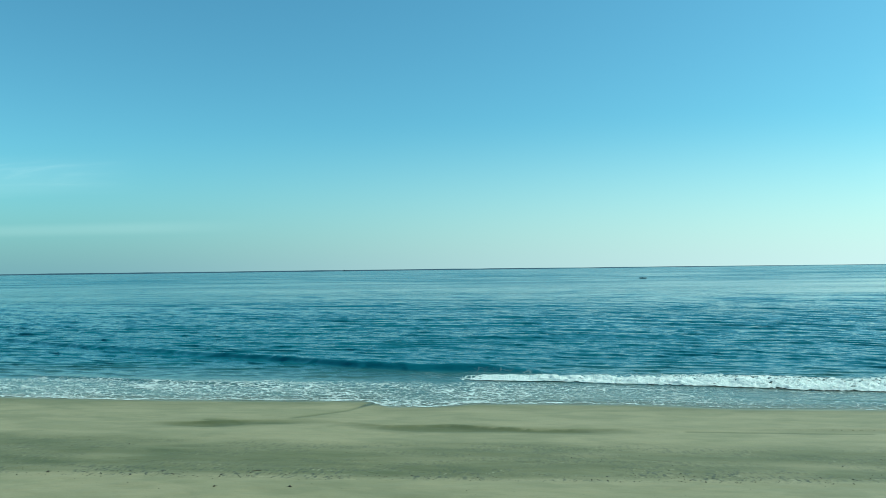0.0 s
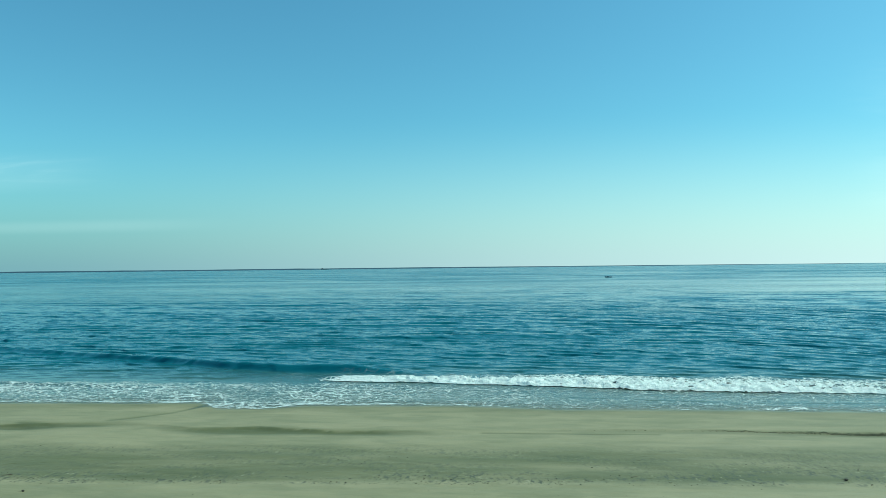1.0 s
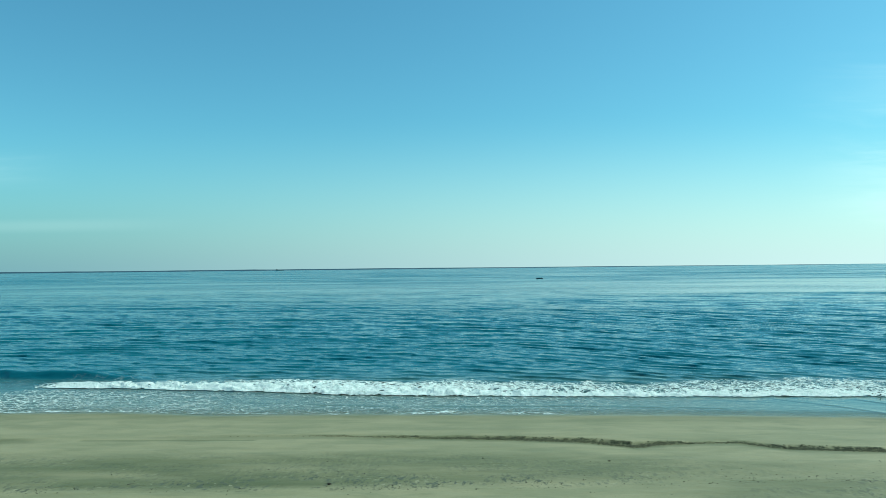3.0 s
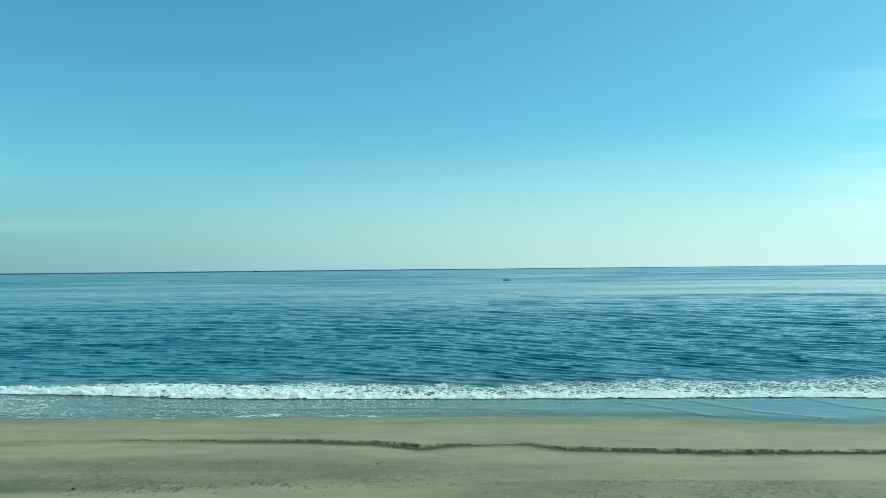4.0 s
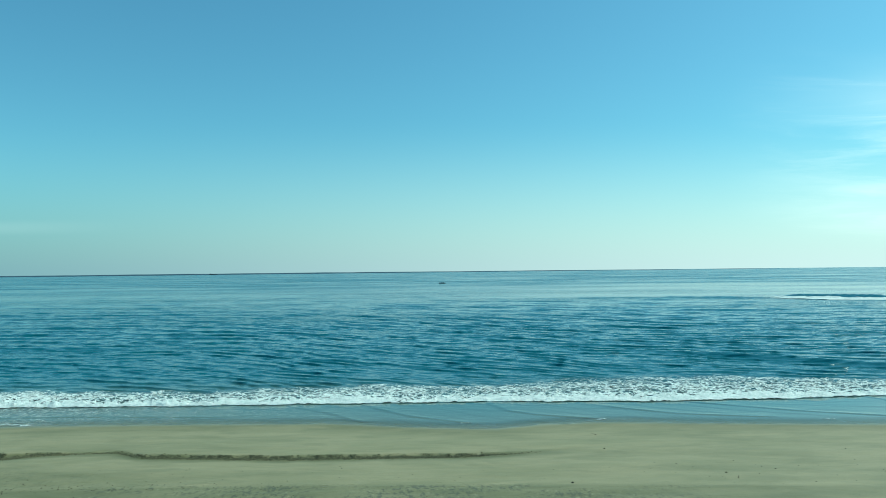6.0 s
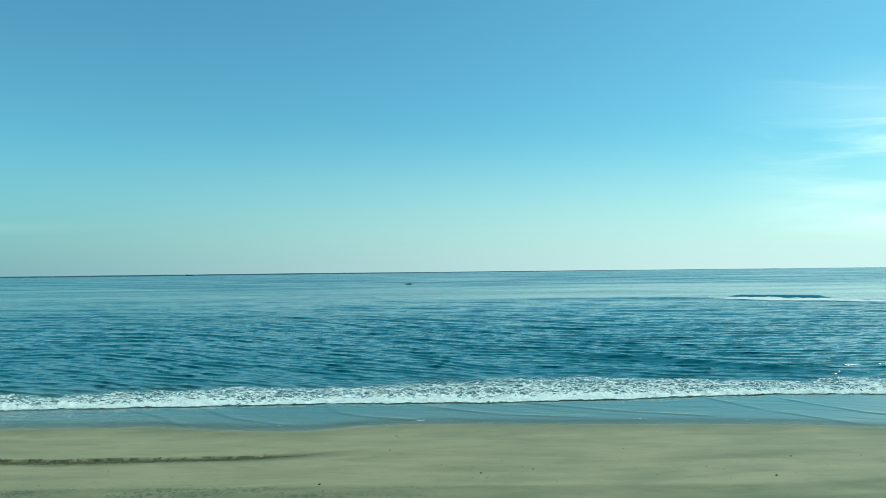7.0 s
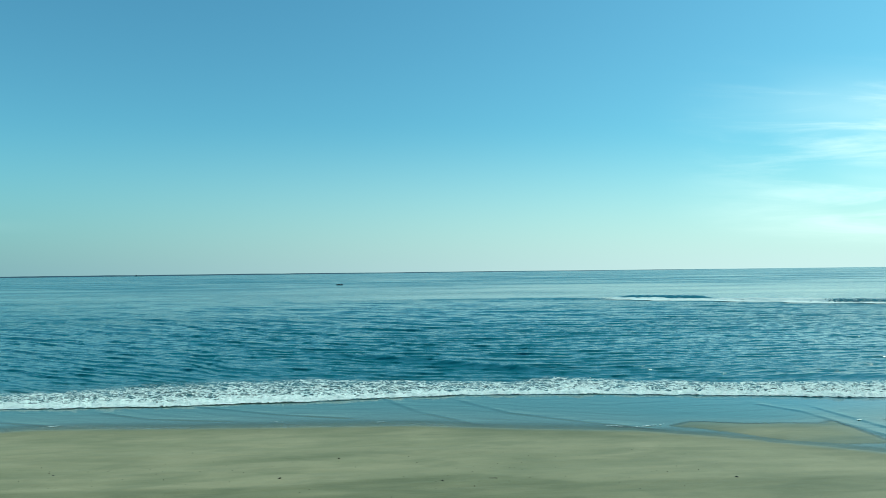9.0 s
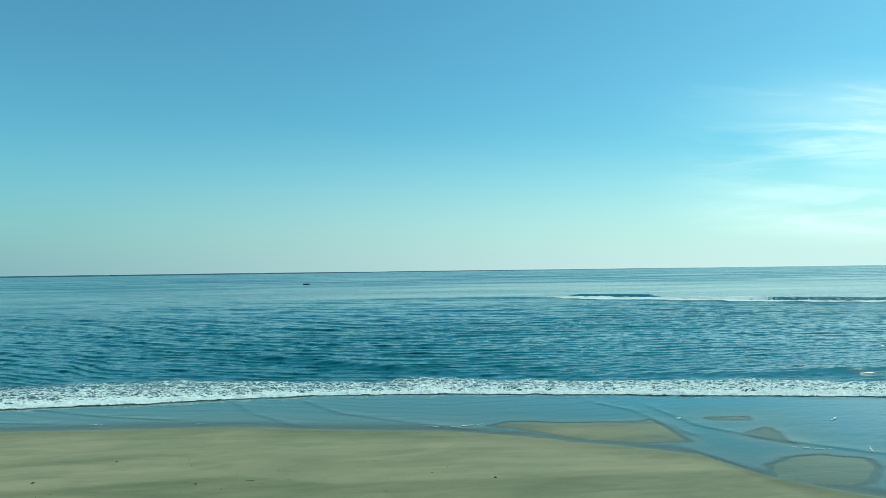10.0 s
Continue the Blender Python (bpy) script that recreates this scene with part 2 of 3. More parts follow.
def sand_material():
    m, t, b, _ = material("sand")
    p = place_of(t)
    wet_shade = field(t, "wet_shade")
    streak = noise_tex(t, stretched(t, p, 0.10, 0.32, turn=-3), 1.0, 5.0, 0.55, 0.8)
    fine = noise_tex(t, p, 9.0, 4.0, 0.65)
    mottle = noise_tex(t, stretched(t, p, 0.5, 1.6), 1.0, 4.0, 0.6)
    # wetness, plus the shade painted at the cliff foot and in the hollows
    damp = maths(t, "ADD", wet_shade, maths(t, "MULTIPLY", maths(t, "SUBTRACT", streak, 0.5), 0.7), clamp=True)
    col = blend(t, step(t, streak, 0.35, 0.65), (0.315, 0.293, 0.158), (0.268, 0.261, 0.136))
    blotch = noise_tex(t, stretched(t, p, 0.2, 0.55, turn=3), 1.0, 6.0, 0.62, 0.4)
    col = blend(t, step(t, blotch, 0.47, 0.66, 0.0, 0.5), col, (0.178, 0.187, 0.090))
    col = blend(t, step(t, blotch, 0.44, 0.28, 0.0, 0.5), col, (0.348, 0.331, 0.179))
    col = blend(t, step(t, mottle, 0.35, 0.75, 0.0, 0.3), col, (0.221, 0.216, 0.113))
    col = blend(t, step(t, fine, 0.45, 0.8, 0.0, 0.35), col, (0.170, 0.168, 0.089))
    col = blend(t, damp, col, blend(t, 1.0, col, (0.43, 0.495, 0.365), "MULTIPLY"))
    # coarse grains, shell grit and crumbs of weed in the drift line
    speck = noise_tex(t, stretched(t, p, 2.6, 1.3), 1.5, 3.0, 0.65)
    grit = field(t, "grit")
    col = blend(t, maths(t, "MULTIPLY", grit, step(t, speck, 0.52, 0.60)), col, (0.075, 0.085, 0.05))
    col = blend(t, maths(t, "MULTIPLY", grit, step(t, speck, 0.40, 0.30, 0.0, 0.6)), col, (0.40, 0.38, 0.24))
    put(t, b.inputs["Base Color"], blend(t, 1.0, col, (0.92, 0.93, 0.955), "MULTIPLY"))
    glaze = field(t, "film")
    put(t, b.inputs["Roughness"], maths(t, "SUBTRACT", 0.68, maths(t, "MULTIPLY", glaze, 0.35)))
    b.inputs["Specular IOR Level"].default_value = 0.5
    n = relief(t, fine, 0.45, 0.03)
    n = relief(t, mottle, 0.45, 0.08, n)
    # footprints and trodden, littered sand
    prints = t.nodes.new("ShaderNodeTexVoronoi")
    put(t, prints.inputs["Vector"], stretched(t, p, 0.8, 1.2, 0.0, 20))
    prints.inputs["Randomness"].default_value = 1.0
    prints.inputs["Scale"].default_value = 1.5
    pit = maths(t, "ADD", step(t, prints.outputs["Distance"], 0.08, 0.32), maths(t, "MULTIPLY", blotch, 1.5))
    n = relief(t, pit, maths(t, "MULTIPLY", field(t, "trod"), 0.35), 0.14, n)
    n = relief(t, speck, maths(t, "MULTIPLY", grit, 0.4), 0.12, n)
    link(t, n, b.inputs["Normal"])
    return m


def sea_material():
    m, t, b, _ = material("sea_water")
    p = place_of(t)
    depth = field(t, "depth")
    col = blend(t, step(t, depth, 0.0, 0.35), (0.115, 0.15, 0.105), (0.05, 0.118, 0.102))
    col = blend(t, step(t, depth, 0.28, 0.95), col, (0.011, 0.120, 0.155))
    put(t, b.inputs["Base Color"], col)
    b.inputs["IOR"].default_value = 1.333
    put(t, b.inputs["Alpha"], step(t, depth, -0.005, 0.10, 0.28, 1.0))
    calm = field(t, "ripple")
    far = field(t, "far")
    patch = noise_tex(t, stretched(t, p, 0.004, 0.014, turn=-3), 1.0, 5.0, 0.65)
    small = noise_tex(t, stretched(t, p, 0.75, 1.7, turn=-4), 1.0, 4.0, 0.6)
    chop = noise_tex(t, stretched(t, p, 0.035, 0.045, turn=-4), 1.0, 7.0, 0.7)
    long = noise_tex(t, stretched(t, p, 0.008, 0.009, turn=-2), 1.0, 6.0, 0.65)
    wind = step(t, patch, 0.38, 0.64, 0.3, 1.25)
    n = relief(t, small, maths(t, "MULTIPLY", calm, wind), 0.36)
    mid = noise_tex(t, stretched(t, p, 0.10, 0.20, turn=-12), 1.0, 4.0, 0.6, 0.3)
    mid = maths(t, "SUBTRACT", 1.0, maths(t, "ABSOLUTE", maths(t, "MULTIPLY_ADD", mid, 2.6, -1.3)))
    n = relief(t, mid, maths(t, "MULTIPLY", field(t, "mid"), wind), 0.5, n)
    n = relief(t, chop, maths(t, "MULTIPLY", far, wind), 2.3, n)
    n = relief(t, long, maths(t, "MULTIPLY", far, 0.6), 4.5, n)
    link(t, n, b.inputs["Normal"])
    put(t, b.inputs["Roughness"], maths(t, "ADD", step(t, depth, 0.4, 1.2, 0.06, 0.09), maths(t, "MULTIPLY", far, maths(t, "MULTIPLY", wind, 0.17))))
    return m


def foam_material(name, cell, warp):
    m, t, b, out = material(name)
    p = place_of(t)
    dens = field(t, "density")
    shift = t.nodes.new("ShaderNodeTexNoise")
    put(t, shift.inputs["Vector"], stretched(t, p, 1.1, 1.1, 1.1))
    shift.inputs["Scale"].default_value, shift.inputs["Detail"].default_value = 1.0, 4.0
    mixer = t.nodes.new("ShaderNodeVectorMath")
    mixer.operation = "MULTIPLY_ADD"
    link(t, shift.outputs[1], mixer.inputs[0])
    mixer.inputs[1].default_value = (warp, warp, 0.0)
    link(t, p, mixer.inputs[2])
    flat = stretched(t, mixer.outputs[0], 0.55, 1.0, 0.0)
    cells = []
    for k in (1.0, 2.3):
        vor = t.nodes.new("ShaderNodeTexVoronoi")
        vor.feature = "DISTANCE_TO_EDGE"
        put(t, vor.inputs["Vector"], flat)
        vor.inputs["Scale"].default_value = cell * k
        cells.append(vor.outputs[0])
    lace = maths(t, "MINIMUM", cells[0], maths(t, "MULTIPLY", cells[1], 1.5))
    clot = noise_tex(t, stretched(t, p, 1.7, 2.8), 1.3, 5.0, 0.75)
    # strands get broader, and clots more, where the foam is dense
    reach = maths(t, "ADD", maths(t, "MULTIPLY", maths(t, "POWER", dens, 1.6), 0.27), maths(t, "MULTIPLY", maths(t, "SUBTRACT", clot, 0.5), maths(t, "MULTIPLY", dens, 1.3)))
    reach = maths(t, "ADD", reach, step(t, dens, 0.74, 0.93, 0.0, 0.26))
    cover = step(t, maths(t, "SUBTRACT", reach, lace), -0.04, 0.07)
    bubbles = noise_tex(t, p, 3.2, 6.0, 0.8)
    col = blend(t, step(t, bubbles, 0.3, 0.7), (0.50, 0.67, 0.63), (0.88, 0.96, 0.93))
    put(t, b.inputs["Base Color"], col)
    b.inputs["Roughness"].default_value = 0.75
    b.inputs["Subsurface Weight"].default_value = 0.0
    n = relief(t, bubbles, 0.9, 0.2)
    link(t, n, b.inputs["Normal"])
    put(t, b.inputs["Alpha"], cover)
    return m


def plain(name, colour, rough, metal=0.0, spread=0.25, scale=6.0, dent=0.0):
    m, t, b, _ = material(name)
    p = t.nodes.new("ShaderNodeTexCoord").outputs["Object"]
    grain = noise_tex(t, p, scale, 5.0, 0.6)
    dark = tuple(c * (1 - spread) for c in colour)
    put(t, b.inputs["Base Color"], blend(t, step(t, grain, 0.3, 0.7), dark, colour))
    put(t, b.inputs["Roughness"], maths(t, "ADD", rough, maths(t, "MULTIPLY", maths(t, "SUBTRACT", grain, 0.5), 0.2)))
    b.inputs["Metallic"].default_value = metal
    if dent:
        link(t, relief(t, grain, 0.5, dent), b.inputs["Normal"])
    return m


SAND, SEA = sand_material(), sea_material()
FOAM, LACE = foam_material("surf_foam", 1.1, 0.55), foam_material("lace_foam", 0.95, 0.8)
CONCRETE = plain("weathered_concrete", (0.36, 0.35, 0.33), 0.85, dent=0.01)
WEED = plain("dried_seaweed", (0.05, 0.045, 0.028), 0.7, spread=0.5)
WOOD = plain("grey_driftwood", (0.13, 0.10, 0.07), 0.85, spread=0.5, scale=20, dent=0.004)
STONE = plain("dark_pebble", (0.10, 0.095, 0.085), 0.8, spread=0.4, scale=12, dent=0.004)
CLOD = plain("damp_sand_clod", (0.12, 0.125, 0.066), 0.9, spread=0.45, scale=5)
STEEL = plain("painted_grey_steel", (0.10, 0.12, 0.13), 0.5, 0.3, 0.15)
BLACK = plain("black_paint", (0.015, 0.015, 0.017), 0.5)
CAP = plain("pale_plastic", (0.6, 0.6, 0.57), 0.5, spread=0.08)
# sign white lowered, the panel's shade put into its base colour
WHITE = plain("shaded_white_enamel", (0.55, 0.57, 0.56), 0.4, spread=0.12)
BLUE = plain("blue_enamel", (0.01, 0.06, 0.17), 0.4, spread=0.1)
GREEN = plain("green_enamel", (0.008, 0.07, 0.04), 0.4, spread=0.1)
HULL = plain("dark_hull_paint", (0.03, 0.035, 0.045), 0.5, spread=0.3)
CABIN = plain("grey_cabin_paint", (0.16, 0.17, 0.18), 0.5, spread=0.2)
SHIP = plain("far_ship_paint", (0.05, 0.07, 0.09), 0.6, spread=0.2, scale=0.3)
COAST = plain("far_coast", (0.035, 0.095, 0.14), 0.9, spread=0.3, scale=0.02)


# ---------------------------------------------------------------- ground: beach, sea bed and bank in one sheet
def axis(*spans):
    out = [np.arange(a, b, d) for a, b, d in spans]
    return np.unique(np.round(np.concatenate(out), 3))


gx = axis((-4600, -400, 600), (-400, -72, 12), (-72, 216, 0.25), (216, 500, 12), (500, 5001, 600))
gy = axis((-400, -20, 40), (-20, 29, 1.0), (29, 66, 0.2), (66, 90, 1.5), (90, 400, 40), (400, 4950, 700))
GX, GY = np.meshgrid(gx, gy)
GZ = sand_height(GX, GY)
S = shore_y(GX) - GY
wet_shade = 0.42 * ease(5.0, 0.4, S) + 0.25 * ease(0.6, -0.4, S)
wander = (rough_field(GX * 0.05, GY * 0.25, 4, 11) - 0.5) * 2
low = curve((-400, 30), (-40, 36), (0, 38.0), (30, 40.2), (45, 40.8), (62, 42.6), (80, 42.2), (95, 41.4), (110, 40.4), (119, 39.8), (126, 40.3), (133, 41.2), (139, 38.4), (150, 37.4), (200, 36))
band = ease(-0.3, 1.4, GY - low(GX) - wander * 0.9) * ease(49.0, 45.5, GY + wander * 2.2) * ease(78, 38, GX)
wet_shade = wet_shade + 0.75 * band * (0.45 + 1.0 * rough_field(GX * 0.12, GY * 0.6, 3, 12))
wet_shade = wet_shade + 0.5 * ease(0.5, -0.3, GY - low(GX) - wander * 0.7) * ease(44, 62, GX) * (0.5 + rough_field(GX * 0.2, GY * 0.5, 3, 14))
wet_shade = wet_shade - 0.35 * ease(0.4, -0.4, GY - low(GX) - wander * 0.5) * ease(44, 34, GX)
# shade of the cliff's landward face painted into the colour at its foot
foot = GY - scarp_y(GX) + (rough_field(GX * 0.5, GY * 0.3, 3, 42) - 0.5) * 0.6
wet_shade = wet_shade + 0.8 * np.clip(scarp_h(GX) / 0.13, 0, 1) * ease(-1.9, -0.5, foot) * ease(0.25, -0.05, foot)
# sharp dark cores and rims of the two hollows: shade painted into the sand colour
core = bump_at(GX, GY, -25.3, 51.6, 1.5, 0.32, -4) + 0.7 * bump_at(GX, GY, -6.3, 51.5, 1.9, 0.35, -3)
for pts in ([(-26.6, 53.7), (-24.6, 53.6), (-23.4, 53.1), (-23.1, 52.6)], [(-7.0, 52.9), (-4.4, 52.6)], [(-3.2, 52.5), (0.2, 51.9), (4.5, 51.9)], [(12, 52.3), (18, 52.4), (25, 52.5)]):
    near = (np.abs(GX - pts[0][0]) < 14) & (GY > 50) & (GY < 56)
    core[near] += 0.8 * np.exp(-(near_line(GX[near], GY[near], pts) / 0.22) ** 2)
wet_shade = wet_shade + 1.0 * core
# hollows darkened all over, shade and damp sand both put into the colour
wet_shade = wet_shade + 0.75 * bump_at(GX, GY, -26, 52.1, 4.0, 0.7) + 0.7 * bump_at(GX, GY, -20, 53.3, 3.4, 0.9, 10) + 0.95 * bump_at(GX, GY, -7.2, 51.6, 4.2, 0.95, -2) + 0.35 * bump_at(GX, GY, 1, 51.8, 6, 0.6, -2)
wet_shade = wet_shade + 0.4 * bump_at(GX, GY, 121.6, 47.0, 7, 0.9, 4) + 0.3 * bump_at(GX, GY, 102, 49, 8, 1.0, -5) + 0.25 * ease(95, 130, GX) * rough_field(GX * 0.04, GY * 0.2, 3, 15)
wet_shade = wet_shade + 0.15 * (rough_field(GX * 0.15, GY * 0.5, 4, 16) - 0.5)
groove = np.zeros(GX.shape)
side = (GX > -24) & (GX < -8) & (GY > 50) & (GY < 66)
groove[side] = np.exp(-(near_line(GX[side], GY[side], [(-19.5, 55.3), (-15.8, 58.9), (-14.6, 62.4)]) / 0.35) ** 2)
GZ -= 0.05 * groove + 0.05 * np.clip(core, 0, 1)
wet_shade = wet_shade + 0.7 * groove
film = ease(1.2, 0.1, S)
shoal = bump_at(GX, GY, 159.2, 49.4, 7.5, 2.8, -9.8)
wet_shade, film = wet_shade - 0.5 * shoal, film * (1 - 0.8 * shoal)
trod = ease(1.6, 0.3, np.abs(GY - low(GX) - 0.4 - wander * 0.5)) * ease(104, 84, GX) + 0.5 * band
trod = trod * ease(0.42, 0.62, rough_field(GX * 0.5, GY * 1.0, 4, 18))
grit = 0.9 * ease(-0.5, 0.2, GY - low(GX) - wander * 0.5) * ease(3.4, 0.4, GY - low(GX) - wander * 1.4) * ease(60, 40, GX) + 0.45 * band
grit = grit + 0.8 * ease(0.6, -0.2, GY - low(GX) - wander * 0.6) * ease(50, 66, GX) * ease(108, 88, GX)
grit = grit * ease(0.3, 0.62, rough_field(GX * 0.3, GY * 0.8, 4, 19))
grid_object("ground", GX, GY, GZ, [SAND], {"grit": np.clip(grit, 0, 1), "wet_shade": np.clip(wet_shade, 0, 1), "film": film, "trod": np.clip(trod, 0, 1)}, "damp tan sand beach running down to the surf", "beach")


# ---------------------------------------------------------------- sea
def ridge(x, y, line, heights, steep, long):
    d = y - line(x)
    return heights(x) * np.where(d < 0, np.exp(-(d / steep) ** 2), np.exp(-(d / long) ** 2))


crest = curve((-140, 136), (-101, 121.4), (-75, 108.7), (-56, 101.5), (-44, 96.4), (-32, 92.0), (-23, 86.9), (-15, 84.3), (-6, 83.4), (1, 82.0), (20, 81))
crest_h = curve((-140, 0.3), (-101, 0.4), (-56, 0.5), (-32, 0.62), (-20, 0.85), (-6, 0.9), (0, 0.45), (6, 0.0))
lip, lip_h = curve((-70, 78.6), (-60, 77.3), (-41, 74.2), (-31, 72.8), (-20, 72.0)), curve((-80, 0), (-62, 0.16), (-32, 0.16), (-22, 0))
reef = curve((-200, 330), (130, 318), (180, 316), (205, 309), (228, 296), (258, 271), (280, 250), (300, 233), (340, 213), (420, 200))
reef_h = curve((130, 0), (160, 0.3), (205, 0.42), (228, 0.45), (262, 0.4), (272, 0.8), (290, 0.9), (296, 1.5), (325, 1.5), (345, 0.8), (420, 0.2))
bar, bar_h = curve((225, 308), (245, 293), (262, 281), (285, 272)), curve((232, 0), (240, 1.5), (264, 1.6), (271, 0))
swell_a, swell_a_h = curve((115, 113), (126, 106.7), (136, 97.8), (147, 88.0), (150, 85), (156, 82)), curve((112, 0), (128, 0.42), (146, 0.5), (156, 0))
swell_b, swell_b_h = curve((165, 79.5), (178, 76.5), (188, 74.6), (205, 74.6), (240, 73)), curve((165, 0), (182, 0.2), (200, 0.5), (225, 0.5), (260, 0.1))
swell_c, swell_c_h = curve((-20, 127), (40, 127.5)), curve((-18, 0), (0, 0.35), (24, 0.35), (42, 0))
bore_h = curve((-10, 0), (-5, 0.7), (10, 0.7), (35, 0.6), (60, 0.42), (100, 0.34), (130, 0.36), (160, 0.42), (230, 0.4))
RIPPLES = [[(135.6, 67.3), (139, 60.9), (143.3, 57.1), (149.2, 52.5)], [(163.7, 60.6), (165.4, 57), (166.2, 47.4)], [(127.7, 70.2), (130.7, 62.9), (134.5, 57.6)],
           [(70.7, 69.1), (74.2, 66.2), (77.1, 62.6)], [(78.1, 68.6), (81.7, 64.2), (86.5, 61.2)], [(89.4, 70), (90.7, 66.3), (93.1, 64.1), (98, 62)],
           [(167.7, 58.2), (168.2, 50), (170.9, 45), (175.7, 39.8)], [(101, 67), (106, 63.5), (113, 61.5)], [(110, 68.5), (117, 64), (124, 61)], [(20, 68), (34, 66), (50, 66.4), (64, 65.2)]]


def bore(x, y):
    q = (y - front_y(x)) / (back_y(x) - front_y(x))
    return 0.5 * bore_h(x) * ease(-0.02, 0.24, q) * (1 - 0.92 * ease(0.16, 1.05, q))


RNG = np.random.RandomState(3)
WAVES = []
for i in range(96):
    lam = 0.9 * (44 / 0.9) ** (i / 95.0)
    heading = radians(RNG.normal(6, 30) if i % 3 else RNG.normal(5, 7))
    WAVES.append((lam, 2 * math.pi / lam * math.sin(heading), 2 * math.pi / lam * math.cos(heading), RNG.rand() * 6.283))


# how far the crests swing towards the land along the coast
swing = curve((-400, -40), (0, 0), (40, 9), (55, 17), (110, 57), (150, 75), (170, 77), (260, 80), (600, 90))


def lee(x, y):
    """Smooth water outside the sandbar."""
    return ease(-4, 22, y - reef(x)) * ease(50, 150, x)


# one wave from trough to trough: a short steep face towards the land, then a long gentle back
FACE = 0.15
PROFILE_U = np.linspace(0, 1, 201)
PROFILE = np.where(PROFILE_U < FACE, ease(0, FACE, PROFILE_U), (1 - np.clip((PROFILE_U - FACE) / (1 - FACE), 0, 1)) ** 1.1) - 0.45
TRAINS = [(2.1 * 1.3 ** k, radians(RNG.normal(0, 6)), RNG.rand() * 6.0) for k in range(10)]


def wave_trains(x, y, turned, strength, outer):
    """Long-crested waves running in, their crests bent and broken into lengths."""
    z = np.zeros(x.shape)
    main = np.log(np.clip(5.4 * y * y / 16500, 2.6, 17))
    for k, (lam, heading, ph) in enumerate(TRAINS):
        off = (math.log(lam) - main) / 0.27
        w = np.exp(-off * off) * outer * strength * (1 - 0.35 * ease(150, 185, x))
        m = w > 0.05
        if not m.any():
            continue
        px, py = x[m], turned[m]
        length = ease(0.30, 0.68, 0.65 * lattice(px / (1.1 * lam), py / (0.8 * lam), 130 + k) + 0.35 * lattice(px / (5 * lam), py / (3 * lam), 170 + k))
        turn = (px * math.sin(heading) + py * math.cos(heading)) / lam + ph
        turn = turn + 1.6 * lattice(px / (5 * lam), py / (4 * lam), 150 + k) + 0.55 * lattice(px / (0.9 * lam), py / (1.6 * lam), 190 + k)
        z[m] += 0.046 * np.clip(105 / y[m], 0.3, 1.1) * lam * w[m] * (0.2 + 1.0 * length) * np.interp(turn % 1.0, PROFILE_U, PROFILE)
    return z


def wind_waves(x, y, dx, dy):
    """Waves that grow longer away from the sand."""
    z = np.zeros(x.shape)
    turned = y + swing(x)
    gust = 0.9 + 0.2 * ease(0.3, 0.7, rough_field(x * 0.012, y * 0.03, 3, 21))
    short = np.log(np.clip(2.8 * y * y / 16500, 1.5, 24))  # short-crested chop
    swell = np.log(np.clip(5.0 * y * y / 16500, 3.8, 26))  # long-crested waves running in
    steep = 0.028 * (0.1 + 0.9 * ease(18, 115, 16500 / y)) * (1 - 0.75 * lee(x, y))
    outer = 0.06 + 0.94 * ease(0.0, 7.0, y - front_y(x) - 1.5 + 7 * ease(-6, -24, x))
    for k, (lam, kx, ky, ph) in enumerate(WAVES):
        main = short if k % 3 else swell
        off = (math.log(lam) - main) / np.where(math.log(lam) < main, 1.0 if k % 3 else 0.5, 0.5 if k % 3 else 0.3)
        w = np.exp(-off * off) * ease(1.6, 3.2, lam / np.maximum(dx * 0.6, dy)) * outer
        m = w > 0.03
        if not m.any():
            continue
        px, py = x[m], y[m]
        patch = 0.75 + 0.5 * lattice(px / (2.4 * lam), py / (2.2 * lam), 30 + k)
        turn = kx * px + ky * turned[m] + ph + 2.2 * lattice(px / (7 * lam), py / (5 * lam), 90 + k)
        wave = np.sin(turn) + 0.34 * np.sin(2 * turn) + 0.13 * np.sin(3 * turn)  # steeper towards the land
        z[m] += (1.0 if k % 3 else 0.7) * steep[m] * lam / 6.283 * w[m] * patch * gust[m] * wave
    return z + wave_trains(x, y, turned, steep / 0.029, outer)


def sea_height(x, y, dx, dy, waves=None):
    """The waves with the breakers and swells on top."""
    z = wind_waves(x, y, dx, dy) if waves is None else waves.copy()
    broken = 0.75 + 0.5 * rough_field(x * 0.12, y * 0.06, 3, 47)
    z += broken * ridge(x, y, crest, crest_h, 0.55, 2.6) + ridge(x, y, reef, reef_h, 1.6, 8.0) + ridge(x, y, bar, bar_h, 2.6, 8.0) + ridge(x, y, swell_a, swell_a_h, 1.0, 3.0)
    z += ridge(x, y, swell_b, swell_b_h, 1.0, 4.0) + ridge(x, y, swell_c, swell_c_h, 1.5, 4.0) + ridge(x, y, lip, lip_h, 0.4, 1.4) + bore(x, y)
    return z


rows = [14.0]
while rows[-1] < 4900:
    y0 = rows[-1]
    rows.append(y0 + (1.0 if y0 < 33 else 0.2 if y0 < 96 else y0 * y0 / 45000 if y0 < 330 else y0 * y0 / 60000 if y0 < 700 else min(y0 * y0 / 25000, 800)))
rows = np.array(rows)
cols = np.linspace(-1, 1, 1240)
SY = np.repeat(rows[:, None], len(cols), 1)
half = 84 + 0.86 * rows
SX = 72 + cols[None, :] * half[:, None]
DX = np.repeat((half * 2 / len(cols))[:, None], len(cols), 1)
DY = np.repeat(np.gradient(rows)[:, None], len(cols), 1)
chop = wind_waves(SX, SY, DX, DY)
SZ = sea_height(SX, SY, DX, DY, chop)
